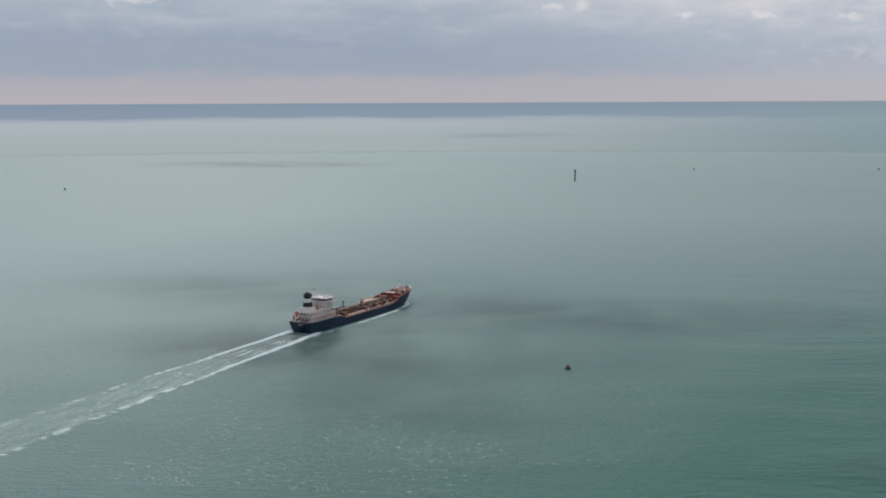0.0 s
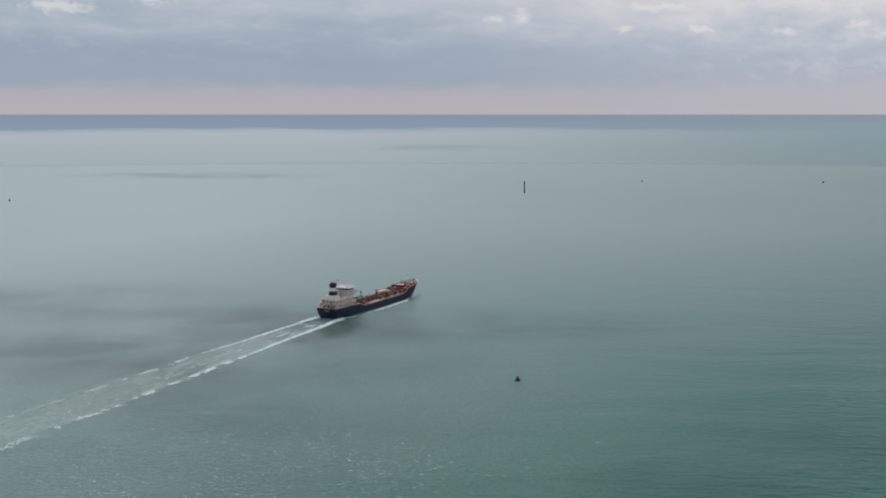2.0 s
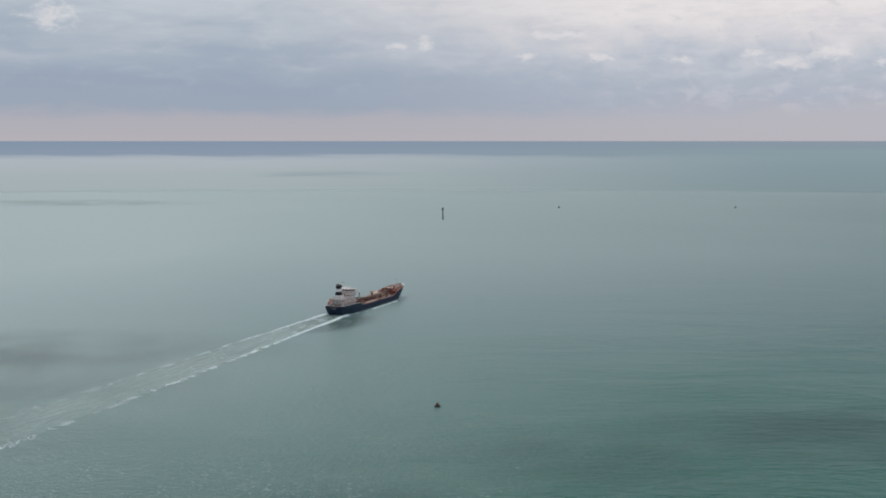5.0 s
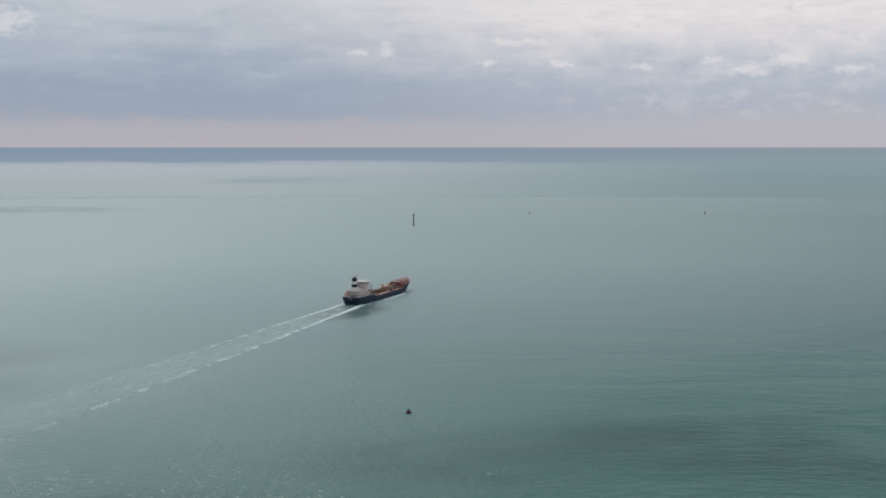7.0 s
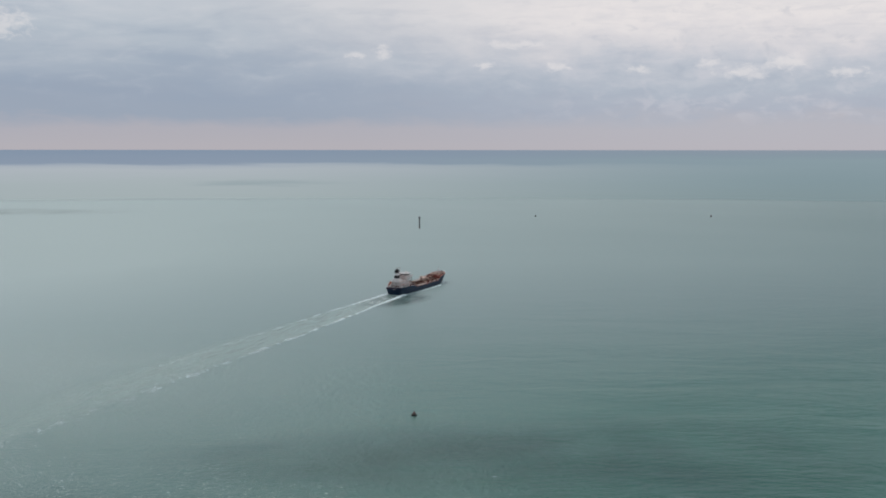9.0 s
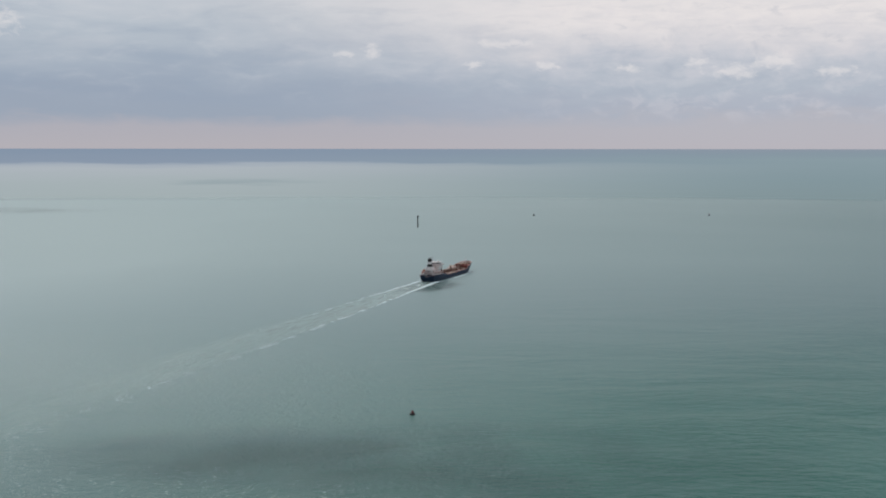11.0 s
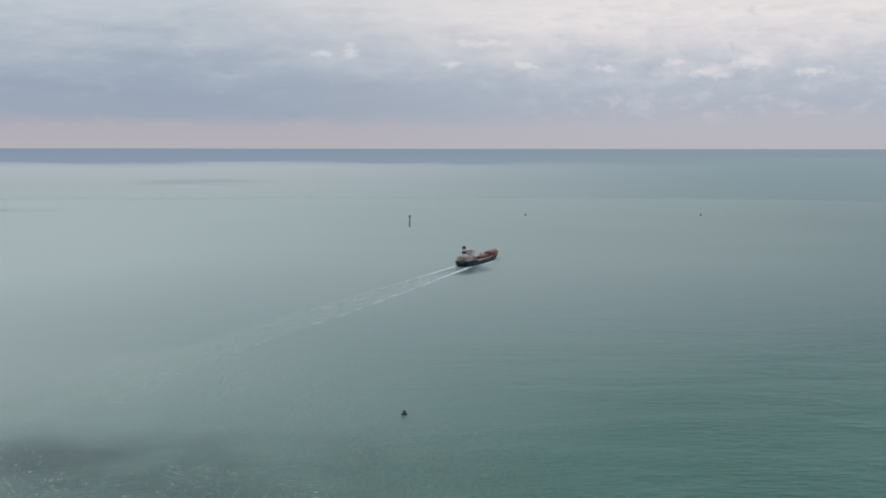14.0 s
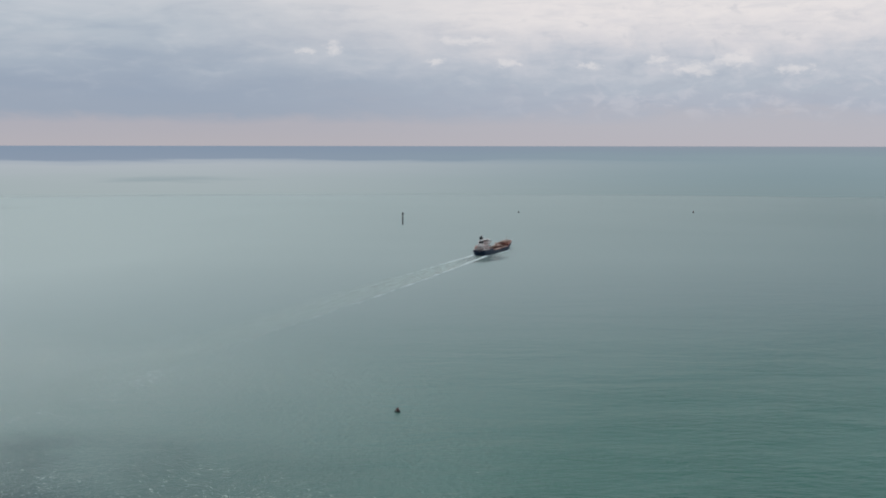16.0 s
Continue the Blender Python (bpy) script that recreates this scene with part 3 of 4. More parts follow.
def build_house(ship):
    # tiers of the superstructure: half width, aft end, fore end, floor, top, overhang of the deck above
    tiers = [(4.5, 2.6, 21.4, 5.2, 7.7, 1.9), (4.0, 1.8, 21.6, 7.7, 10.1, 0.8), (5.0, 13.4, 21.3, 10.1, 12.2, 0.6), (5.0, 13.8, 21.1, 12.2, 13.7, 0.5)]
    pane = mesh_of(box(-0.04, 0.04, -0.36, 0.36, -0.34, 0.34, 0.015), "window")
    pane.materials.append(GLASS)
    for half, aft, fore, low, high, over in tiers:
        coat = STAINED if low < 10 else WHITE
        tier = part("house_tier", box(-half, half, aft, fore, low, high, 0.12), coat, ship, "white painted accommodation tier")
        part("tier_deck_edge", box(-half - over, half + over, aft - 1.0, fore + 0.15, high - 0.16, high + 0.06, 0.03), coat, tier)
        part("tier_deck", box(-half - over + 0.25, half + over - 0.25, aft - 0.75, fore - 0.1, high + 0.03, high + 0.09, 0.01), SALMON, tier, "faded salmon-red deck")
        y = aft + 1.4
        while y < fore - 0.8:
            for side in (-1, 1):
                w = part("window", pane, GLASS, tier, "dark square cabin window")
                w.location = (side * (half + 0.02), y, low + 1.4)
            y += 2.9
        for x in (-4.0, -2.0, 2.0, 4.0):
            for y in (aft - 0.02, fore + 0.02):
                w = part("window", pane, GLASS, tier, "dark square cabin window")
                w.matrix_basis = pose(x, y, low + 1.4, 0, 0, 90)
        part("door", box(-0.45, 0.45, aft - 0.06, aft + 0.05, low + 0.1, low + 2.0, 0.02), GREY, tier, "grey steel weather door")
        for side in (-1, 1):
            railing(ship, side * (half + over - 0.1), aft - 0.9, fore - 0.5, high + 0.05)
        railing(ship, aft - 0.9, -half - over + 0.1, half + over - 0.1, high + 0.05, "x")
        if over > 1.5:
            for y in np.arange(aft, fore, 3.0):
                for side in (-1, 1):
                    part("deck_pillar", rod((side * (half + over - 0.2), y, low), (side * (half + over - 0.2), y, high - 0.1), 0.1, seg=8), WHITE, tier)
    # ladders between the tiers
    for x, y, z0, z1 in ((3.6, 13.0, 7.7, 10.1), (-3.6, 13.0, 10.1, 12.2), (3.6, 13.4, 12.2, 13.7)):
        steps = part("ladder", pipe([(x, y - 1.8, z0), (x, y - 0.2, z1)], 0.07), WHITE, ship, "steep white ladder")
        part("ladder_rail", pipe([(x + 0.8, y - 1.8, z0), (x + 0.8, y - 0.2, z1)], 0.07), WHITE, steps)
    # bridge with wings and a dark band of windows
    bridge = part("bridge", box(-4.6, 4.6, 14.8, 20.6, 13.7, 15.9, 0.15), WHITE, ship, "white wheelhouse")
    part("bridge_roof", box(-5.4, 5.4, 13.9, 21.5, 15.9, 16.2, 0.06), WHITE, bridge)
    for side in (-1, 1):
        wing = part("bridge_wing", box(side * 6.2 - 1.3, side * 6.2 + 1.3, 17.0, 20.8, 13.5, 13.75, 0.05), WHITE, bridge)
        part("wing_bulwark", box(side * 7.4 - 0.1, side * 7.4 + 0.1, 17.0, 20.8, 13.75, 14.8, 0.03), WHITE, wing)
        part("wing_front", box(side * 6.2 - 1.15, side * 6.2 + 1.15, 20.6, 20.8, 13.75, 14.8, 0.03), WHITE, wing)
        part("wing_support", rod((side * 6.6, 19, 10.2), (side * 6.9, 19, 13.5), 0.12), WHITE, wing)
        y = 15.5
        while y < 20.4:
            part("window", box(side * 4.6 - 0.05, side * 4.6 + 0.05, y - 0.48, y + 0.48, 14.5, 15.6, 0.02), GLASS, bridge, "dark wheelhouse window")
            y += 1.15
    for x in np.arange(-3.9, 4.0, 1.3):
        for y in (14.8, 20.6):
            part("window", box(x - 0.54, x + 0.54, y - 0.05, y + 0.05, 14.5, 15.6, 0.02), GLASS, bridge, "dark wheelhouse window")
    mast = part("radar_mast", rod((-1.6, 12.2, 10.1), (-1.6, 12.2, 21.6), 0.30, 0.14), WHITE, ship, "white radar mast")
    part("crosstree", box(-3.4, 0.2, 12.05, 12.35, 19.2, 19.4, 0.04), WHITE, mast)
    part("radar_scanner", box(-3.2, 0.0, 12.5, 12.8, 20.6, 20.95, 0.08), GREY, mast)
    part("platform", box(-2.5, -0.7, 11.5, 13.0, 18.2, 18.35, 0.03), WHITE, mast)
    for x in (-3.3, 0.1):
        part("whip_aerial", rod((x, 12.2, 19.3), (x, 12.2, 21.4), 0.05, 0.02, 6), WHITE, mast)
    part("satellite_dome", lathe([(0.35, 0), (0.4, 0.4), (0.7, 0.55), (0.8, 1.0), (0.62, 1.5), (0.3, 1.75), (0.05, 1.8)], 16, at=(3.0, 16.0, 16.2)), WHITE, ship)
    for x in (-3.4, 3.2):
        part("roof_locker", box(x - 0.7, x + 0.7, 18.6, 19.8, 16.2, 16.8, 0.06), WHITE, bridge)
    railing(ship, 21.3, -5.2, 5.2, 16.2, "x")


def build_funnel(ship):
    bm = bmesh.new()
    rows = []
    for z, h, a, f in ((10.1, 3.4, 0.4, 8.6), (11.6, 2.9, 0.8, 7.6), (12.9, 2.4, 1.1, 6.8)):
        rows.append([bm.verts.new(p) for p in ((-h, a, z), (h, a, z), (h, f, z), (-h, f, z))])
    for p, q in zip(rows, rows[1:]):
        for k in range(4):
            bm.faces.new((p[k], p[(k + 1) % 4], q[(k + 1) % 4], q[k]))
    bm.faces.new(rows[0][::-1])
    bm.faces.new(rows[-1])
    bmesh.ops.bevel(bm, geom=list(bm.edges), offset=0.12, segments=2, affect="EDGES", profile=0.5)
    casing = part("funnel_casing", bm, STAINED, ship, "white engine casing with sloping sides")
    part("casing_ledge", box(-2.6, 2.6, 0.9, 7.0, 12.85, 13.0, 0.05), WHITE, casing)

    def ring(name, z0, z1, g0, g1, mat, label):
        bm = bmesh.new()
        seg = 28
        rows = []
        for z, grow in ((z0, g0), (z1, g1)):
            row = []
            for i in range(seg):
                a = 2 * math.pi * i / seg
                c, s = math.cos(a), math.sin(a)
                row.append(bm.verts.new(((1.5 + grow) * math.copysign(abs(c) ** 0.7, c), 4.4 + (2.0 + grow) * math.copysign(abs(s) ** 0.7, s), z)))
            rows.append(row)
        for i in range(seg):
            bm.faces.new((rows[0][i], rows[0][(i + 1) % seg], rows[1][(i + 1) % seg], rows[1][i]))
        bm.faces.new(rows[0][::-1])
        bm.faces.new(rows[1])
        return part(name, bm, mat, funnel, label)

    funnel = part("funnel", rod((0, 4.4, 12.9), (0, 4.4, 20.2), 0.9), BLACK, ship, "black and white banded funnel")
    ring("lower_band", 12.95, 15.4, 0.75, 0.35, BLACK, "black band")
    ring("white_band", 15.4, 17.3, 0.25, -0.1, WHITE, "white band")
    ring("top_band", 17.3, 20.0, -0.05, -0.1, BLACK, "black top")
    ring("top_cowl", 18.0, 18.9, 0.15, 0.45, BLACK, "black cowl")
    ring("cowl_cap", 18.9, 19.9, 0.45, 0.0, BLACK, "black cowl cap")
    for x, y in ((-0.6, 3.6), (0.6, 3.6), (0.0, 4.6), (-0.5, 5.4)):
        part("exhaust_pipe", rod((x, y, 19.9), (x, y - 0.3, 20.8), 0.25, 0.22, 10), BLACK, funnel)
    # aft deck
    for side in (-1, 1):
        part("vent_cowl", lathe([(0.4, 0), (0.4, 1.4), (0.7, 1.5), (0.7, 1.9), (0.3, 2.1)], 12, at=(side * 5.6, -0.4, 5.2)), WHITE, ship)
        part("bollard", lathe([(0.3, 0), (0.3, 0.8), (0.42, 0.85), (0.42, 1.0)], 10, at=(side * 5.4, -2.2, 5.2)), BLACK, ship)
    winch = part("mooring_winch", rod((0.4, -1.8, 6.1), (3.6, -1.8, 6.1), 0.55), RUST, ship, "rust red mooring winch")
    for x in (0.4, 2.0, 3.6):
        part("winch_flange", rod((x - 0.08, -1.8, 6.1), (x + 0.08, -1.8, 6.1), 0.85, seg=16), RUST, winch)
    part("winch_bed", box(0.0, 4.0, -2.4, -1.2, 5.2, 5.5, 0.05), RUST, winch)


def build_lifeboat(ship):
    """Free-fall lifeboat on its launching ramp on the port quarter, and a stores crane."""
    ramp = part("launch_ramp", pipe([(-5.4, 2.5, 9.6), (-5.4, -3.2, 6.4)], 0.16), WHITE, ship, "white steel launching ramp")
    part("ramp_rail", pipe([(-3.6, 2.5, 9.6), (-3.6, -3.2, 6.4)], 0.16), WHITE, ramp)
    for x in (-5.4, -3.6):
        for y, z in ((-2.8, 6.6), (0.2, 8.3)):
            part("ramp_leg", rod((x, y, 5.2), (x, y, z), 0.15), WHITE, ramp)
    part("ramp_arch", pipe([(-5.7, -2.6, 5.2), (-5.5, -2.6, 9.6), (-3.5, -2.6, 9.6), (-3.3, -2.6, 5.2)], 0.2), WHITE, ramp)
    bm = bmesh.new()
    rows = []
    for y, r in ((-2.5, 0.12), (-2.1, 0.55), (-1.2, 0.86), (0, 0.95), (1.4, 0.95), (2.2, 0.82), (2.5, 0.4)):
        rows.append([bm.verts.new((r * math.cos(a), y, r * 1.05 * math.sin(a))) for a in [2 * math.pi * i / 14 for i in range(14)]])
    for a, b in zip(rows, rows[1:]):
        for i in range(14):
            bm.faces.new((a[i], a[(i + 1) % 14], b[(i + 1) % 14], b[i]))
    bm.faces.new(rows[0])
    bm.faces.new(rows[-1][::-1])
    boat = part("lifeboat", bm, ORANGE, ship, "orange enclosed free-fall lifeboat")
    boat.matrix_basis = pose(-4.5, -0.6, 8.7, 29.3, 0, 0)
    part("boat_cabin", box(-0.5, 0.5, 0.8, 2.0, 0.7, 1.35, 0.2), ORANGE, boat)
    part("boat_window", box(-0.4, 0.4, 0.73, 0.82, 0.95, 1.25, 0.02), GLASS, boat)
    crane = part("stores_crane", rod((5.2, 9.0, 7.7), (5.2, 9.0, 11.4), 0.32, 0.26), WHITE, ship, "white stores crane")
    part("crane_jib", pipe([(5.2, 9.0, 11.2), (5.0, 3.0, 10.4)], 0.18), WHITE, crane)
    part("crane_cab", box(4.7, 5.7, 8.5, 9.5, 10.6, 11.6, 0.1), WHITE, crane)


def build_cargo_deck(ship):
    z = 3.7
    # raised trunk under the pipe bridge, cargo pipes in rows, and the catwalk over them
    trunk = part("deck_trunk", box(-4.4, 4.4, 28.5, 79.5, z, z + 0.9, 0.12), DECK, ship, "red-oxide trunk deck")
    for y in np.arange(33, 79, 4.0):
        part("trunk_stiffener", box(-4.7, 4.7, y - 0.12, y + 0.12, z + 1.0, z + 1.22, 0.03), DECK, trunk)
        for side in (-1, 1):
            part("deck_bracket", box(side * 6.1 - 1.4, side * 6.1 + 1.4, y - 0.1, y + 0.1, z, z + 0.3, 0.03), DECK, ship)
    for x, r, mat in ((-3.0, 0.20, CREAM), (-2.3, 0.20, RUST), (-1.7, 0.16, RUST), (1.8, 0.20, RUST), (2.4, 0.20, RUST), (3.0, 0.18, CREAM)):
        part("cargo_pipe", pipe([(x, 31, z + 1.7), (x, 79.5, z + 1.7)], r), mat, ship, "long cargo pipe along the deck")
    walkway = part("catwalk", box(-0.6, 0.6, 24, 80.5, z + 2.4, z + 2.52, 0.03), RUST, ship, "raised catwalk with cream handrails")
    for side in (-1, 1):
        for h in (0.55, 1.05):
            part("catwalk_rail", pipe([(side * 0.6, 24, z + 2.5 + h), (side * 0.6, 80.5, z + 2.5 + h)], 0.06), CREAM, walkway)
    leg = mesh_of(rod((0, 0, 0), (0, 0, 1.5), 0.12, seg=8), "catwalk_leg")
    leg.materials.append(CREAM)
    # pump and tank-cleaning platforms beside the crane
    stand = part("deck_platform", box(-4.4, 1.4, 55, 68.5, z + 2.6, z + 2.75, 0.03), PINK, ship, "faded pinkish-white cargo platform")
    for x in (-4.1, 1.1):
        for y in (56, 62, 68):
            part("platform_leg", rod((x, y, z + 0.9), (x, y, z + 2.6), 0.14), CREAM, stand)
    for y in np.arange(31, 79, 5.0):
        for side in (-1, 1):
            ob = part("catwalk_leg", leg, CREAM, walkway)
            ob.location = (side * 0.55, y, z + 0.9)
        part("pipe_saddle", box(-3.4, 3.4, y - 0.15, y + 0.15, z + 1.3, z + 1.52, 0.03), RUST, ship)
    # manifold amidships
    for y in (36, 38.5, 41, 43.5, 46):
        line = part("manifold_pipe", pipe([(-6.6, y, z + 2.1), (6.6, y, z + 2.1)], 0.18), RUST, ship, "cross-deck manifold pipe")
        for side in (-1, 1):
            part("flange", rod((side * 6.6, y, z + 2.1), (side * 6.75, y, z + 2.1), 0.38), RUST, line)
            part("valve", rod((side * 5.2, y, z + 2.1), (side * 5.2, y, z + 3.1), 0.14), RUST, line)
    for side in (-1, 1):
        part("drip_tray", box(side * 6.2 - 1.0, side * 6.2 + 1.0, 34.0, 48.0, z, z + 0.8, 0.08), CREAM, ship, "cream manifold drip tray")
    part("manifold_platform", box(-3.2, 1.0, 56, 68, z + 3.4, z + 3.6, 0.03), PINK, ship)
    # hose crane
    crane = part("hose_crane", rod((0.0, 55, z + 0.9), (0.0, 55, z + 5.4), 0.55, 0.45), CREAM, ship, "cream hose-handling crane")
    part("crane_house", box(-0.9, 0.9, 54, 56, z + 4.6, z + 5.9, 0.15), CREAM, crane)
    part("crane_jib", box(-0.35, 0.35, 56, 67, z + 4.6, z + 5.2, 0.1), CREAM, crane)
    part("jib_head", box(-0.45, 0.45, 66.9, 67.7, z + 4.2, z + 5.1, 0.1), RUST, crane)
    part("jib_rest", pipe([(-0.6, 66, z + 0.9), (0, 66, z + 4.6), (0.6, 66, z + 0.9)], 0.14), CREAM, ship)
    # tank hatches, vent posts and cross pipes
    for y in (31, 40, 50, 61, 71, 76):
        for side in (-1, 1):
            hatch = part("tank_hatch", lathe([(0.8, 0), (0.8, 0.9), (0.95, 0.95), (0.95, 1.1), (0.2, 1.25)], 14, at=(side * 3.9, y, z + 1.0)), RUST, ship, "round tank hatch")
            part("hatch_wheel", rod((side * 3.9, y, z + 2.2), (side * 3.9, y, z + 2.35), 0.35), CREAM, hatch)
        part("cross_pipe", pipe([(-6.2, y + 2, z + 0.7), (-4.7, y + 2, z + 1.5), (4.7, y + 2, z + 1.5), (6.2, y + 2, z + 0.7)], 0.13), CREAM, ship)
    for x, y, h in ((-2.4, 29.5, 3.6), (2.6, 27.8, 3.4), (-3.0, 41.5, 4.6), (2.2, 50.5, 3.4), (-2.0, 70, 3.0), (2.0, 76, 3.2)):
        vent = part("vent_post", rod((x, y, z + 1), (x, y, z + 1 + h), 0.26, 0.2), RUST, ship, "dark vent post")
        part("vent_head", lathe([(0.3, 0), (0.5, 0.2), (0.5, 0.8), (0.2, 1.1)], 10, at=(x, y, z + h + 0.6)), RUST, vent)
    for side in (-1, 1):
        railing(ship, side * 7.2, 30, 75, z, gap=2.6)
        part("side_pipe", pipe([(side * 6.6, 31, z + 0.5), (side * 6.6, 78, z + 0.5)], 0.12), RUST, ship)
    for y in (52, 62, 70):
        part("deck_locker", box(4.9, 6.1, y, y + 1.6, z, z + 1.1, 0.06), CREAM, ship)


def build_forecastle(ship):
    z = 6.6
    for side in (-1, 1):
        winch = part("windlass", rod((side * 0.8, 90, z + 1.1), (side * 3.6, 90, z + 1.1), 0.7), CREAM, ship, "cream anchor windlass")
        for x in (0.8, 2.2, 3.6):
            part("windlass_flange", rod((side * x - 0.1, 90, z + 1.1), (side * x + 0.1, 90, z + 1.1), 1.1, seg=16), RUST, winch)
        part("windlass_bed", box(side * 2.2 - 1.7, side * 2.2 + 1.7, 89.1, 90.9, z, z + 0.45, 0.05), RUST, winch)
        part("chain_stopper", box(side * 1.8 - 0.4, side * 1.8 + 0.4, 93, 94.2, z, z + 0.8, 0.08), RUST, ship)
        for y in (86.5, 95.5):
            part("bollard", lathe([(0.3, 0), (0.3, 0.8), (0.42, 0.85), (0.42, 1.0)], 10, at=(side * curve(y, HALF_DECK) * 0.62, y, z)), BLACK, ship)
        part("anchor", box(side * 2.9 - 0.35, side * 2.9 + 0.35, 93.6, 94.6, 2.8, 4.8, 0.15), RUST, ship, "dark anchor in its pocket")
    store = part("bosun_store", box(-2.6, 2.6, 81.5, 84.9, z, z + 1.6, 0.12), DECK, ship, "red deck store with a cream roof")
    part("store_roof", box(-2.9, 2.9, 81.2, 85.2, z + 1.6, z + 1.75, 0.04), CREAM, store)
    for x, y, w, d, h in ((-3.6, 86.5, 0.9, 1.6, 1.2), (3.4, 87.0, 1.0, 1.2, 1.0), (0.0, 87.8, 0.8, 0.8, 1.5), (-3.0, 94.0, 0.6, 0.8, 0.9),
                          (4.9, 84.0, 0.7, 1.4, 1.1), (-5.0, 83.0, 0.8, 1.2, 1.3)):
        part("deck_locker", box(x - w, x + w, y - d, y + d, z, z + h, 0.08), CREAM if h < 1.05 else DECK, ship)
    for side in (-1, 1):
        drum = part("rope_drum", rod((side * 1.0, 96.2, z + 0.7), (side * 2.2, 96.2, z + 0.7), 0.5), CREAM, ship, "cream rope drum")
        part("drum_flange", rod((side * 2.15, 96.2, z + 0.7), (side * 2.3, 96.2, z + 0.7), 0.75, seg=14), RUST, drum)
    mast = part("foremast", rod((0, 92.5, z), (0, 92.5, z + 6.5), 0.26, 0.14), WHITE, ship, "white foremast")
    part("mast_platform", box(-0.7, 0.7, 91.9, 93.1, z + 5.2, z + 5.32, 0.03), WHITE, mast)
    part("mast_light", lathe([(0.18, 0), (0.2, 0.4), (0.08, 0.5)], 8, at=(0, 92.5, z + 6.5)), BLACK, mast)
    part("bow_platform", box(-0.9, 0.9, 96.6, 98.6, z + 0.9, z + 1.05, 0.04), WHITE, ship)


FORE_FROM, FORE_BY = 24.0, 1.155


def longer(y):
    return y if y < FORE_FROM else FORE_FROM + (y - FORE_FROM) * FORE_BY


def lengthen(ship):
    """Draws out the cargo part of the ship, forward of the superstructure, to her true length."""
    done = set()
    for ob in ship.children_recursive:
        if ob.location.length > 0:
            if ob.parent.location.length == 0:
                ob.location.y = longer(ob.location.y)
        elif ob.data.name not in done:
            done.add(ob.data.name)
            for v in ob.data.vertices:
                v.co.y = longer(v.co.y)


def build_ship():
    ship = thing("tanker_ship", "navy blue chemical tanker with white superstructure and red deck", "ship")
    build_hull(ship)
    build_house(ship)
    build_funnel(ship)
    build_lifeboat(ship)
    build_cargo_deck(ship)
    build_forecastle(ship)
    lengthen(ship)
    return ship


tanker = build_ship()


# ---- foam and glints: many small flat clots ----
def clots(spots, seed):
    """One mesh of low irregular clots, for foam and for glints. Spots: x, y, length along y, width, height."""
    rnd = random.Random(seed)
    verts, faces = [], []
    for x, y, ln, wd, h in spots:
        k, base = 7, len(verts)
        turn = rnd.uniform(0, 6.28)
        for i in range(k):
            a = turn + 2 * math.pi * i / k
            r = rnd.uniform(0.55, 1.1)
            verts.append((x + math.cos(a) * r * wd, y + math.sin(a) * r * ln, 0.03))
        verts.append((x + rnd.uniform(-0.2, 0.2) * wd, y, 0.03 + h))
        for i in range(k):
            faces.append((base + i, base + (i + 1) % k, base + k))
    me = bpy.data.meshes.new("foam")
    me.from_pydata(verts, [], faces)
    return me


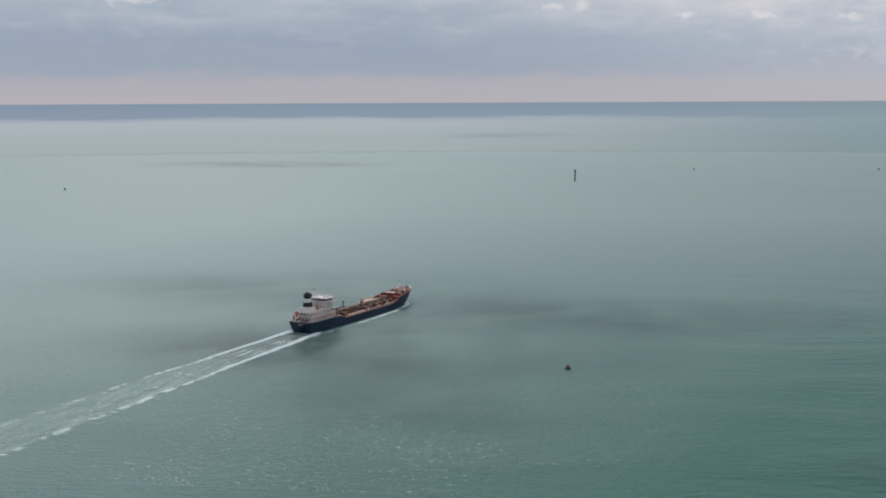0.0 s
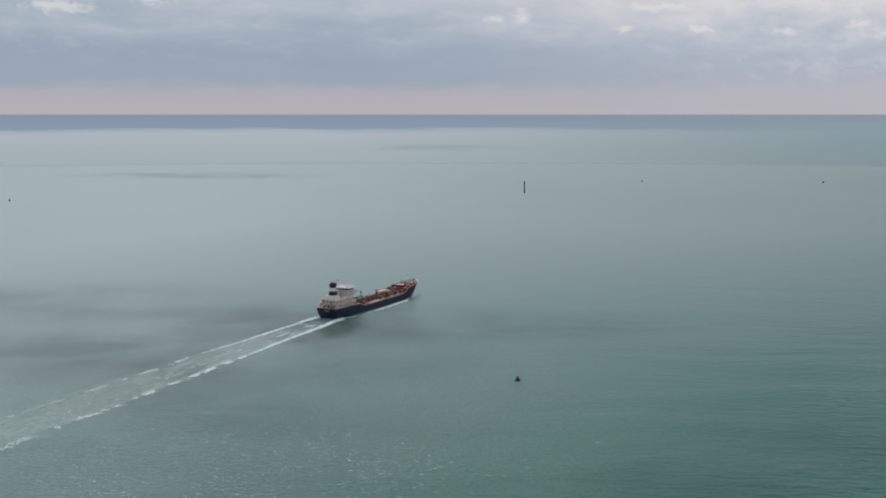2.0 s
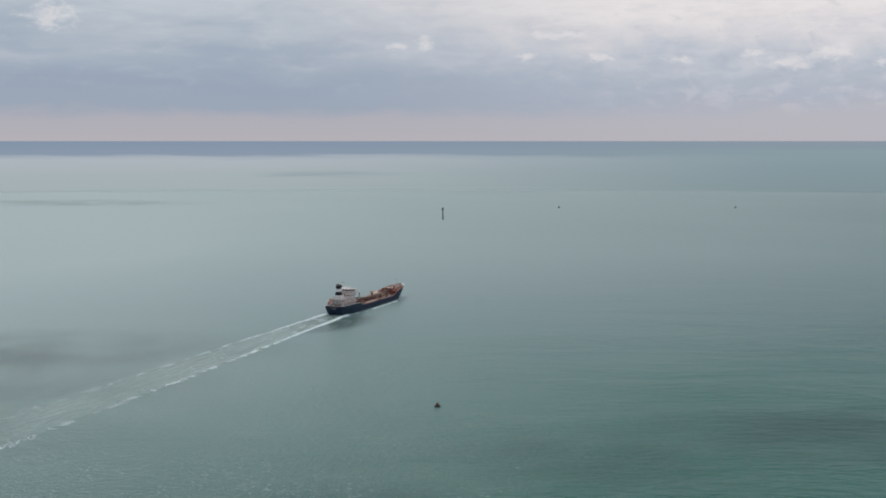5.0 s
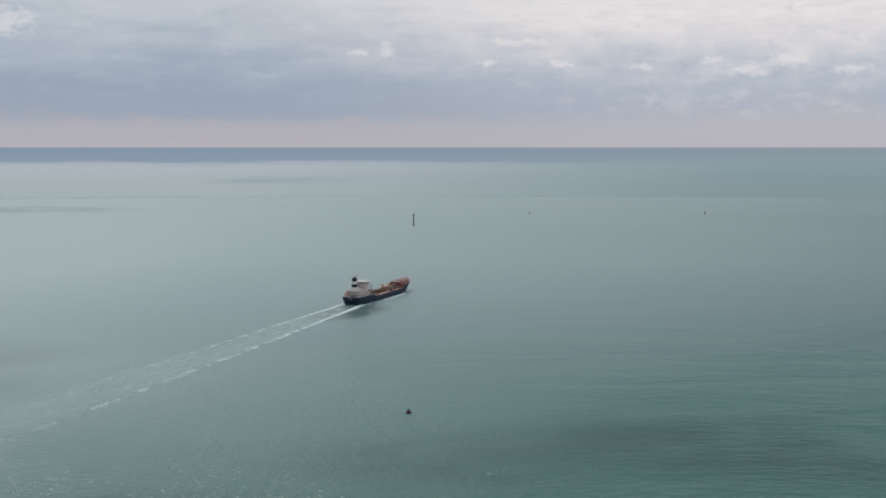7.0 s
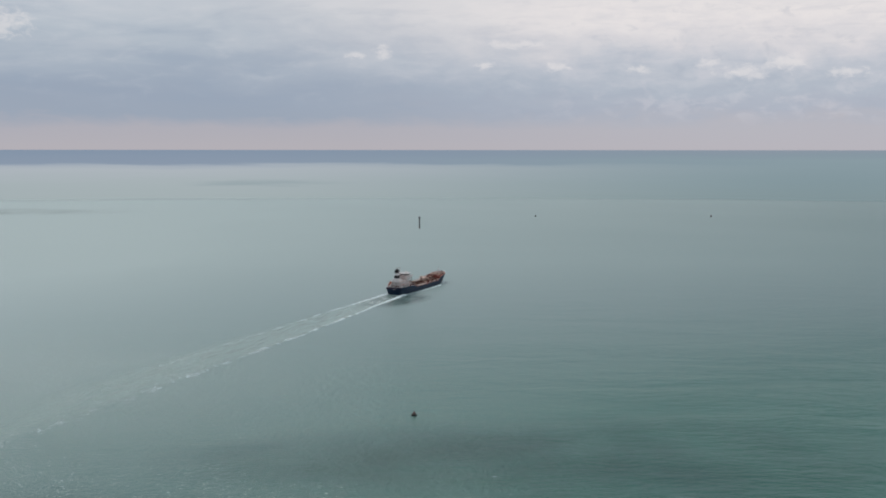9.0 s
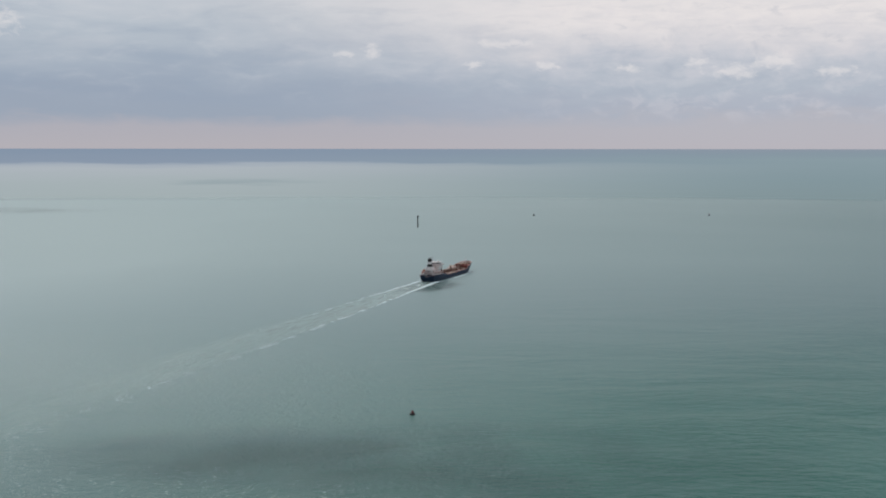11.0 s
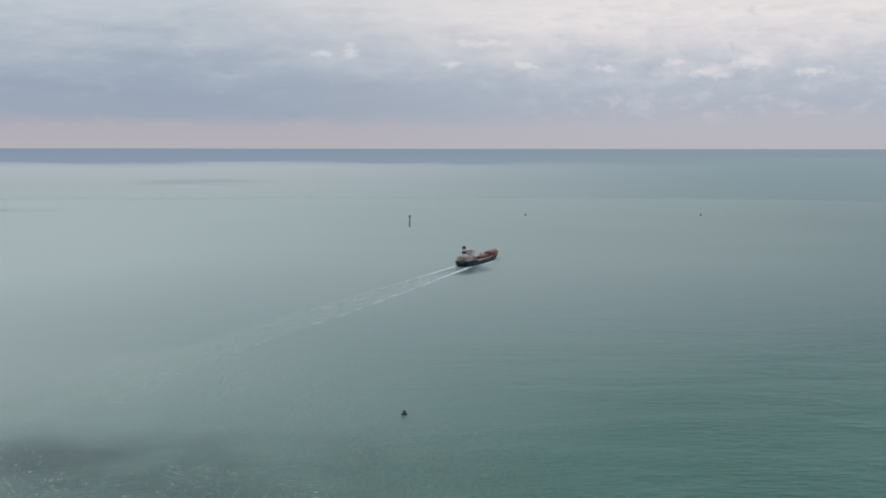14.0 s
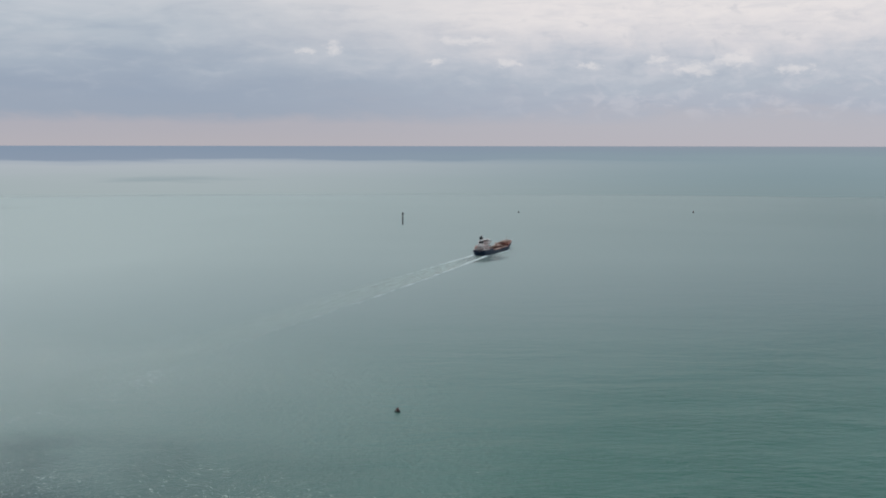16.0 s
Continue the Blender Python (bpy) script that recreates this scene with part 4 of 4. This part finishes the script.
def build_wake():
    """The wake's own space: y is forward along the course, the stern at y = 0."""
    wake = thing("ship_wake", "two white foam lines with pale churned water between", "wake")
    rnd = random.Random(5)

    def edge(d):
        return 7.9 + 6.9 * min(1.0, max(d, 0.0) / 280.0) ** 0.85

    def line(side, n, start, length, fade, spread, size):
        """A foam line from the quarter astern: dense and broad at first, then in broken dashes."""
        spots = []
        for _ in range(n):
            d = start + (length - start) * rnd.random() ** 1.35
            clump = noise.noise(Vector((d * 0.075, side * 9.0, 2.0))) + 0.5 * noise.noise(Vector((d * 0.23, side * 5.0, 7.0)))
            dash = min(1.0, max(0.0, (clump + 0.08) / 0.22))
            worn = min(1.0, max(0.0, d - 15) / 120.0)
            keep = math.exp(-max(d, 0) / fade)
            if rnd.random() > keep * (1 - worn + worn * dash):
                continue
            young = math.exp(-max(d, 0) / 45.0)
            wander = 1.8 * noise.noise(Vector((d * 0.02, side * 3.0, 0.0))) * min(1, max(d, 0) / 60)
            wander += 0.9 * noise.noise(Vector((d * 0.11, side * 4.0, 5.0)))
            taper = min(1.0, (d - start) / 10.0 + 0.3)
            x = side * edge(d) + wander + rnd.gauss(0, (spread + 0.45 * young * taper) * (1 + max(d, 0) / 150))
            s = size * rnd.uniform(0.5, 1.2)
            spots.append((x, -d, s * rnd.uniform(1.0, 2.4), s, 0.05 + 0.25 * s * keep))
        return spots

    tagged(part("starboard_foam_line", clots(line(1, 30000, -3.0, 640, 200, 0.38, 0.34), 1), FOAM_GLINT, wake, "bright broken foam line"), kind="stuff")
    tagged(part("port_foam_line", clots(line(-1, 21000, -1.0, 520, 115, 0.38, 0.31), 2), FOAM_GLINT, wake, "thinner broken foam line"), kind="stuff")
    inner = []
    for _ in range(9000):
        d = 24 + 240 * rnd.random() ** 1.3
        mid = 0.15 + 0.22 * noise.noise(Vector((d * 0.03, 6.0, 2.0)))  # a loose middle streak among scattered lace
        x = rnd.gauss(mid, 0.13) if rnd.random() < 0.55 else rnd.uniform(-0.85, 0.85)
        web = abs(noise.noise(Vector((x * edge(d) * 0.32, d * 0.09, 4.0))))
        if web < 0.16 and rnd.random() < min(1.0, (d - 18) / 45) * math.exp(-d / 80) * (0.35 + 1.1 * noise.noise(Vector((d * 0.06, 4.0, 1.0)))):
            s = rnd.uniform(0.12, 0.36)
            inner.append((x * edge(d), -d, s * 2.6, s, 0.05))
    tagged(part("propeller_wash", clots(inner, 3), FOAM_GLINT, wake, "scattered foam in the propeller wash"), kind="stuff")
    bm = bmesh.new()
    uv = bm.loops.layers.uv.new("UVMap")
    steps = 60
    rows = []
    for j in range(steps + 1):
        d = 900.0 * j / steps - 4
        e = edge(max(d, 0)) * 1.22
        port = e * (1.0 + 0.9 * min(1.0, max(d, 0) / 380.0))  # spreads further on the port side
        rows.append([bm.verts.new((-port + (e + port) * i / 8, -d, 0.02)) for i in range(9)])
    for j in range(steps):
        for i in range(8):
            f = bm.faces.new((rows[j][i], rows[j][i + 1], rows[j + 1][i + 1], rows[j + 1][i]))
            for loop, (a, b) in zip(f.loops, ((i, j), (i + 1, j), (i + 1, j + 1), (i, j + 1))):
                loop[uv].uv = (a / 8, b / steps)
    part("churned_water", bm, CHURNED, wake, "pale churned water")
    return wake


def build_bow_wave():
    """Foam along the hull, in the ship's own space."""
    wave = thing("bow_wave", "low white bow wave along the hull", "wake")
    rnd = random.Random(8)
    for side in (-1, 1):
        spots = []
        for _ in range(2600):
            d = 100 * rnd.random()
            y = 97 - d
            half = curve(y, HALF_WATER)
            clump = 0.5 + 1.1 * noise.noise(Vector((d * 0.09, side * 2.0, 3.0)))
            if rnd.random() > clump * (0.95 if d < 62 else 0.08):
                continue
            out = abs(rnd.gauss(0.4, 0.7)) + 0.7 + 2.6 * min(1, d / 50)
            s = rnd.uniform(0.25, 0.72)
            spots.append((side * (half + out), longer(y), s * 1.8, s, 0.25 * s))
        tagged(part("hull_foam", clots(spots, 11 + side), FOAM_GLINT, wave), kind="stuff")
    crest = []
    for _ in range(500):
        a = rnd.uniform(-1, 1)
        crest.append((a * 3.2, 110.4 - abs(a) * 6 + rnd.gauss(0, 0.5), rnd.uniform(0.4, 1.0), rnd.uniform(0.3, 0.7), rnd.uniform(0.2, 0.9)))
    tagged(part("bow_crest", clots(crest, 15), FOAM_GLINT, wave), kind="stuff")
    return wave


def patch(name, wide, deep, material, at=(0.0, 0.0)):
    """A flat oval sheet of water with a UV map from 0 to 1 across it."""
    bm = bmesh.new()
    uv = bm.loops.layers.uv.new("UVMap")
    ring = [bm.verts.new((at[0] + wide / 2 * math.cos(2 * math.pi * i / 32), at[1] + deep / 2 * math.sin(2 * math.pi * i / 32), 0.01)) for i in range(32)]
    for loop in bm.faces.new(ring).loops:
        loop[uv].uv = (0.5 + (loop.vert.co.x - at[0]) / wide, 0.5 + (loop.vert.co.y - at[1]) / deep)
    me = mesh_of(bm, name)
    me.materials.append(material)
    return new(name, me)


wake_thing = build_wake()
slick = tagged(patch("slick_water", 60, 112, SLICK, (14, -37)), "smooth dark green water mirroring the ship's side", "water")
bow_wave = build_bow_wave()


def foam_glint_clots(name, spots, seed, label):
    me = clots(spots, seed)
    me.materials.append(FOAM_GLINT)
    return tagged(new(name, me), label, "foam", kind="stuff")


def build_foam_and_glints():
    """Drifting remains of earlier foam along the course, and sun glints modelled as white flecks."""
    rnd = random.Random(21)
    spots = []
    for _ in range(60000):
        y = rnd.uniform(430, 650)
        off = rnd.gauss(0, 9)
        x = -150 + (y - 610) * 0.279 + off
        web = abs(noise.noise(Vector((x * 0.055, y * 0.030, 3.0))) + 0.5 * noise.noise(Vector((x * 0.16, y * 0.09, 8.0))))
        thick = 0.5 + noise.noise(Vector((x * 0.02, y * 0.012, 1.0)))
        if web < 0.06 * thick and rnd.random() < 0.15:
            s = rnd.uniform(0.06, 0.19)
            spots.append((x, y, s * 1.3, s * 1.9, 0.04))
    foam_glint_clots("drifting_foam", spots, 22, "thin patches of old drifting foam")
    # sun glints imitated by white flecks, densest on the sun's side
    flecks = []
    for _ in range(80000):
        y = 362 + 240 * rnd.random() ** 1.5
        x = -0.30 * y + rnd.uniform(-150, 190)
        dense = 0.26 - abs(x + 0.30 * y) / 380 - max(0, y - 450) / 260 + 0.38 * noise.noise(Vector((x * 0.03, y * 0.018, 5.0)))
        if dense < rnd.random() * 1.1:
            continue
        s = 0.42 + 1.0 * rnd.random() ** 5
        flecks.append((x, y, 0.22 * s, 0.52 * s, 0.05 * s))
    foam_glint_clots("foam_flecks", flecks, 23, "tiny white flecks for sun glints on the ripples")


build_foam_and_glints()


# ---- cloud shade painted as dark patches that drift over the sea ----
def shade_patch(wide, deep, material):
    return tagged(patch("ruffled_water", wide, deep, material), "darker patch of sea painted as passing cloud shade", "water", "gust patches")


CLOUD_SHADES = [  # width, depth, place at the start, drift in metres a second, material
    (380, 170, 0, 690, -52, 2, CLOUD_SHADE), (430, 260, -190, 765, -58, -6, CLOUD_SHADE_FAINT), (390, 230, -115, 580, -36, 4, CLOUD_SHADE),
    (200, 120, -60, 470, -30, 4, CLOUD_SHADE_FAINT), (330, 170, 365, 520, -33, -5, CLOUD_SHADE),
    (170, 120, 180, 448, -25, 2, CLOUD_SHADE_FAINT), (120, 80, 110, 394, -28, 0, CLOUD_SHADE_FAINT),
    (640, 360, -652, 2369, -24, 0, CLOUD_SHADE_FAINT)]
cloud_shades = [shade_patch(g[0], g[1], g[-1]) for g in CLOUD_SHADES]


# ---- sea marks ----
def build_beacon():
    b = thing("pile_beacon", "tall dark pile beacon standing in the sea", "beacon", at=pose(-44.3, 1873, 0))
    part("pile", lathe([(0.95, -2), (0.9, 4), (0.8, 15.2)], 18), BUOY_DARK, b, "dark steel pile")
    part("collar", lathe([(1.05, 0), (1.1, 0.5), (1.0, 1.0)], 18, at=(0, 0, 1.2)), RUST, b)
    part("platform", lathe([(1.6, 0), (1.75, 0.15), (1.75, 0.4)], 18, at=(0, 0, 15.2)), BUOY_DARK, b)
    rail = part("platform_rail", lathe([(1.68, 0), (1.72, 0.05), (1.68, 0.1)], 18, at=(0, 0, 16.6)), BUOY_DARK, b)
    for i in range(8):
        a = i * math.pi / 4
        part("rail_post", rod((1.6 * math.cos(a), 1.6 * math.sin(a), 15.5), (1.6 * math.cos(a), 1.6 * math.sin(a), 16.65), 0.06, seg=6), BUOY_DARK, rail)
    part("daymark", lathe([(0.8, 0), (1.1, 0.2), (1.1, 2.0), (0.8, 2.2)], 14, at=(0, 0, 15.6)), BUOY_DARK, b)
    part("lantern", lathe([(0.35, 0), (0.4, 0.2), (0.4, 0.8), (0.1, 1.0)], 12, at=(0, 0, 17.8)), LENS, b)
    part("ladder", pipe([(-0.3, -0.98, 0.5), (-0.3, -0.88, 15.4)], 0.06), RUST, b)


def build_buoy(at, scale, tall, colour, label):
    """A round float with a lattice tower, lantern and topmark; tall: height of the tower's parts."""
    b = thing("navigation_buoy", label, "buoy", "navigation buoys", at=at)
    k = scale * tall
    part("float", lathe([(0.9 * scale, -0.5), (1.3 * scale, -0.2), (1.35 * scale, 0.55 * scale), (1.15 * scale, 0.8 * scale), (0.5 * scale, 0.9 * scale)], 20), BUOY_DARK, b, "dark round float")
    foot = 0.82 * scale
    tower = part("tower", lathe([(0.62 * scale, foot), (0.34 * scale, foot + 1.5 * k)], 4), colour, b)
    for i in range(4):
        a = math.pi / 4 + i * math.pi / 2
        part("tower_leg", rod((0.85 * scale * math.cos(a), 0.85 * scale * math.sin(a), foot), (0.34 * scale * math.cos(a), 0.34 * scale * math.sin(a), foot + 1.6 * k), 0.08 * scale, seg=8), colour, tower)
    part("top_ring", lathe([(0.5 * scale, 0), (0.5 * scale, 0.14 * k)], 14, at=(0, 0, foot + 1.55 * k)), colour, tower)
    part("lantern", lathe([(0.16 * scale, 0), (0.18 * scale, 0.3 * k), (0.06 * scale, 0.45 * k)], 10, at=(0, 0, foot + 1.69 * k)), LENS, b)
    part("topmark", lathe([(0.26 * scale, 0), (0.02, 0.4 * k)], 10, at=(0, 0, foot + 2.1 * k)), colour, b)
    for i in range(3):
        a = i * 2.1
        part("lifting_eye", rod((1.0 * scale * math.cos(a), 1.0 * scale * math.sin(a), 0.78 * scale), (1.0 * scale * math.cos(a), 1.0 * scale * math.sin(a), 1.0 * scale), 0.06 * scale, seg=8), BUOY_DARK, b)
    return b


build_beacon()
build_buoy(pose(-15.4, 546, -0.1, 3, 2, 20), 1.0, 0.62, BUOY_RED, "red lattice navigation buoy with a dark float")
build_buoy(pose(154, 2208, -0.1, 2, -3, 0), 1.25, 0.9, BUOY_DARK, "small dark navigation buoy far out")
build_buoy(pose(466, 2212, -0.1, -3, 0, 0), 1.35, 0.95, BUOY_RED, "small reddish navigation buoy far out")
build_buoy(pose(-742, 1639, -0.1, 2, 2, 0), 1.25, 1.0, BUOY_DARK, "small dark navigation buoy alone in open water")

# ---- what moves ----
HEADING = 19.5
SHIP = [  # seconds, place of the stern
    (0.0, -154.0, 620.7),
    (0.5, -148.0, 642.6),
    (1.0, -141.8, 664.3),
    (1.5, -135.7, 686.3),
    (2.0, -129.7, 708.0),
    (2.5, -123.5, 730.1),
    (3.0, -117.5, 751.6),
    (3.5, -111.4, 773.5),
    (4.0, -105.2, 795.4),
    (6.5, -74.1, 906.7),
    (7.0, -68.1, 928.6),
    (7.5, -62.1, 950.0),
    (8.0, -56.2, 971.2),
    (8.5, -50.1, 991.2),
    (9.0, -43.9, 1012.4),
    (11.5, -10.0, 1126.9),
    (12.0, -3.3, 1150.1),
    (12.5, 3.5, 1173.3),
    (13.0, 10.2, 1196.1),
    (13.5, 16.8, 1219.2),
    (14.0, 23.7, 1242.5),
    (14.5, 30.7, 1266.9),
    (15.0, 37.8, 1291.4),
    (15.5, 44.9, 1315.9),
    (16.0, 51.8, 1340.0)]


def motions():
    walk(tanker, [(t, pose(x, y, 0, 0, 0, -HEADING)) for t, x, y in SHIP])
    walk(bow_wave, [(t, pose(x, y, 0.01, 0, 0, -HEADING)) for t, x, y in SHIP])
    walk(slick, [(t, pose(x, y, 0.045, 0, 0, -HEADING)) for t, x, y in SHIP])
    walk(wake_thing, [(t, pose(x, y, 0.06, 0, 0, -15.1 - 0.11 * t)) for t, x, y in SHIP])
    walk(clouds, [(t, pose(0, 0, EYE, 0, 0, (t - 9.0) * 0.21)) for t in (0.0, 8.0, 16.0)])
    walk(far_sea_glow, [(t, pose(0, 0, 0, 0, 0, (t - 9.0) * FAR_DRIFT)) for t in (0.0, 4.0, 8.0, 12.0, 16.0)])
    for ob, (_, _, x, y, vx, vy, _) in zip(cloud_shades, CLOUD_SHADES):
        lift = 0.004 * (1 + cloud_shades.index(ob))
        walk(ob, [(t, pose(x + vx * t, y + vy * t, lift)) for t in (0.0, 8.0, 16.0)])


motions()
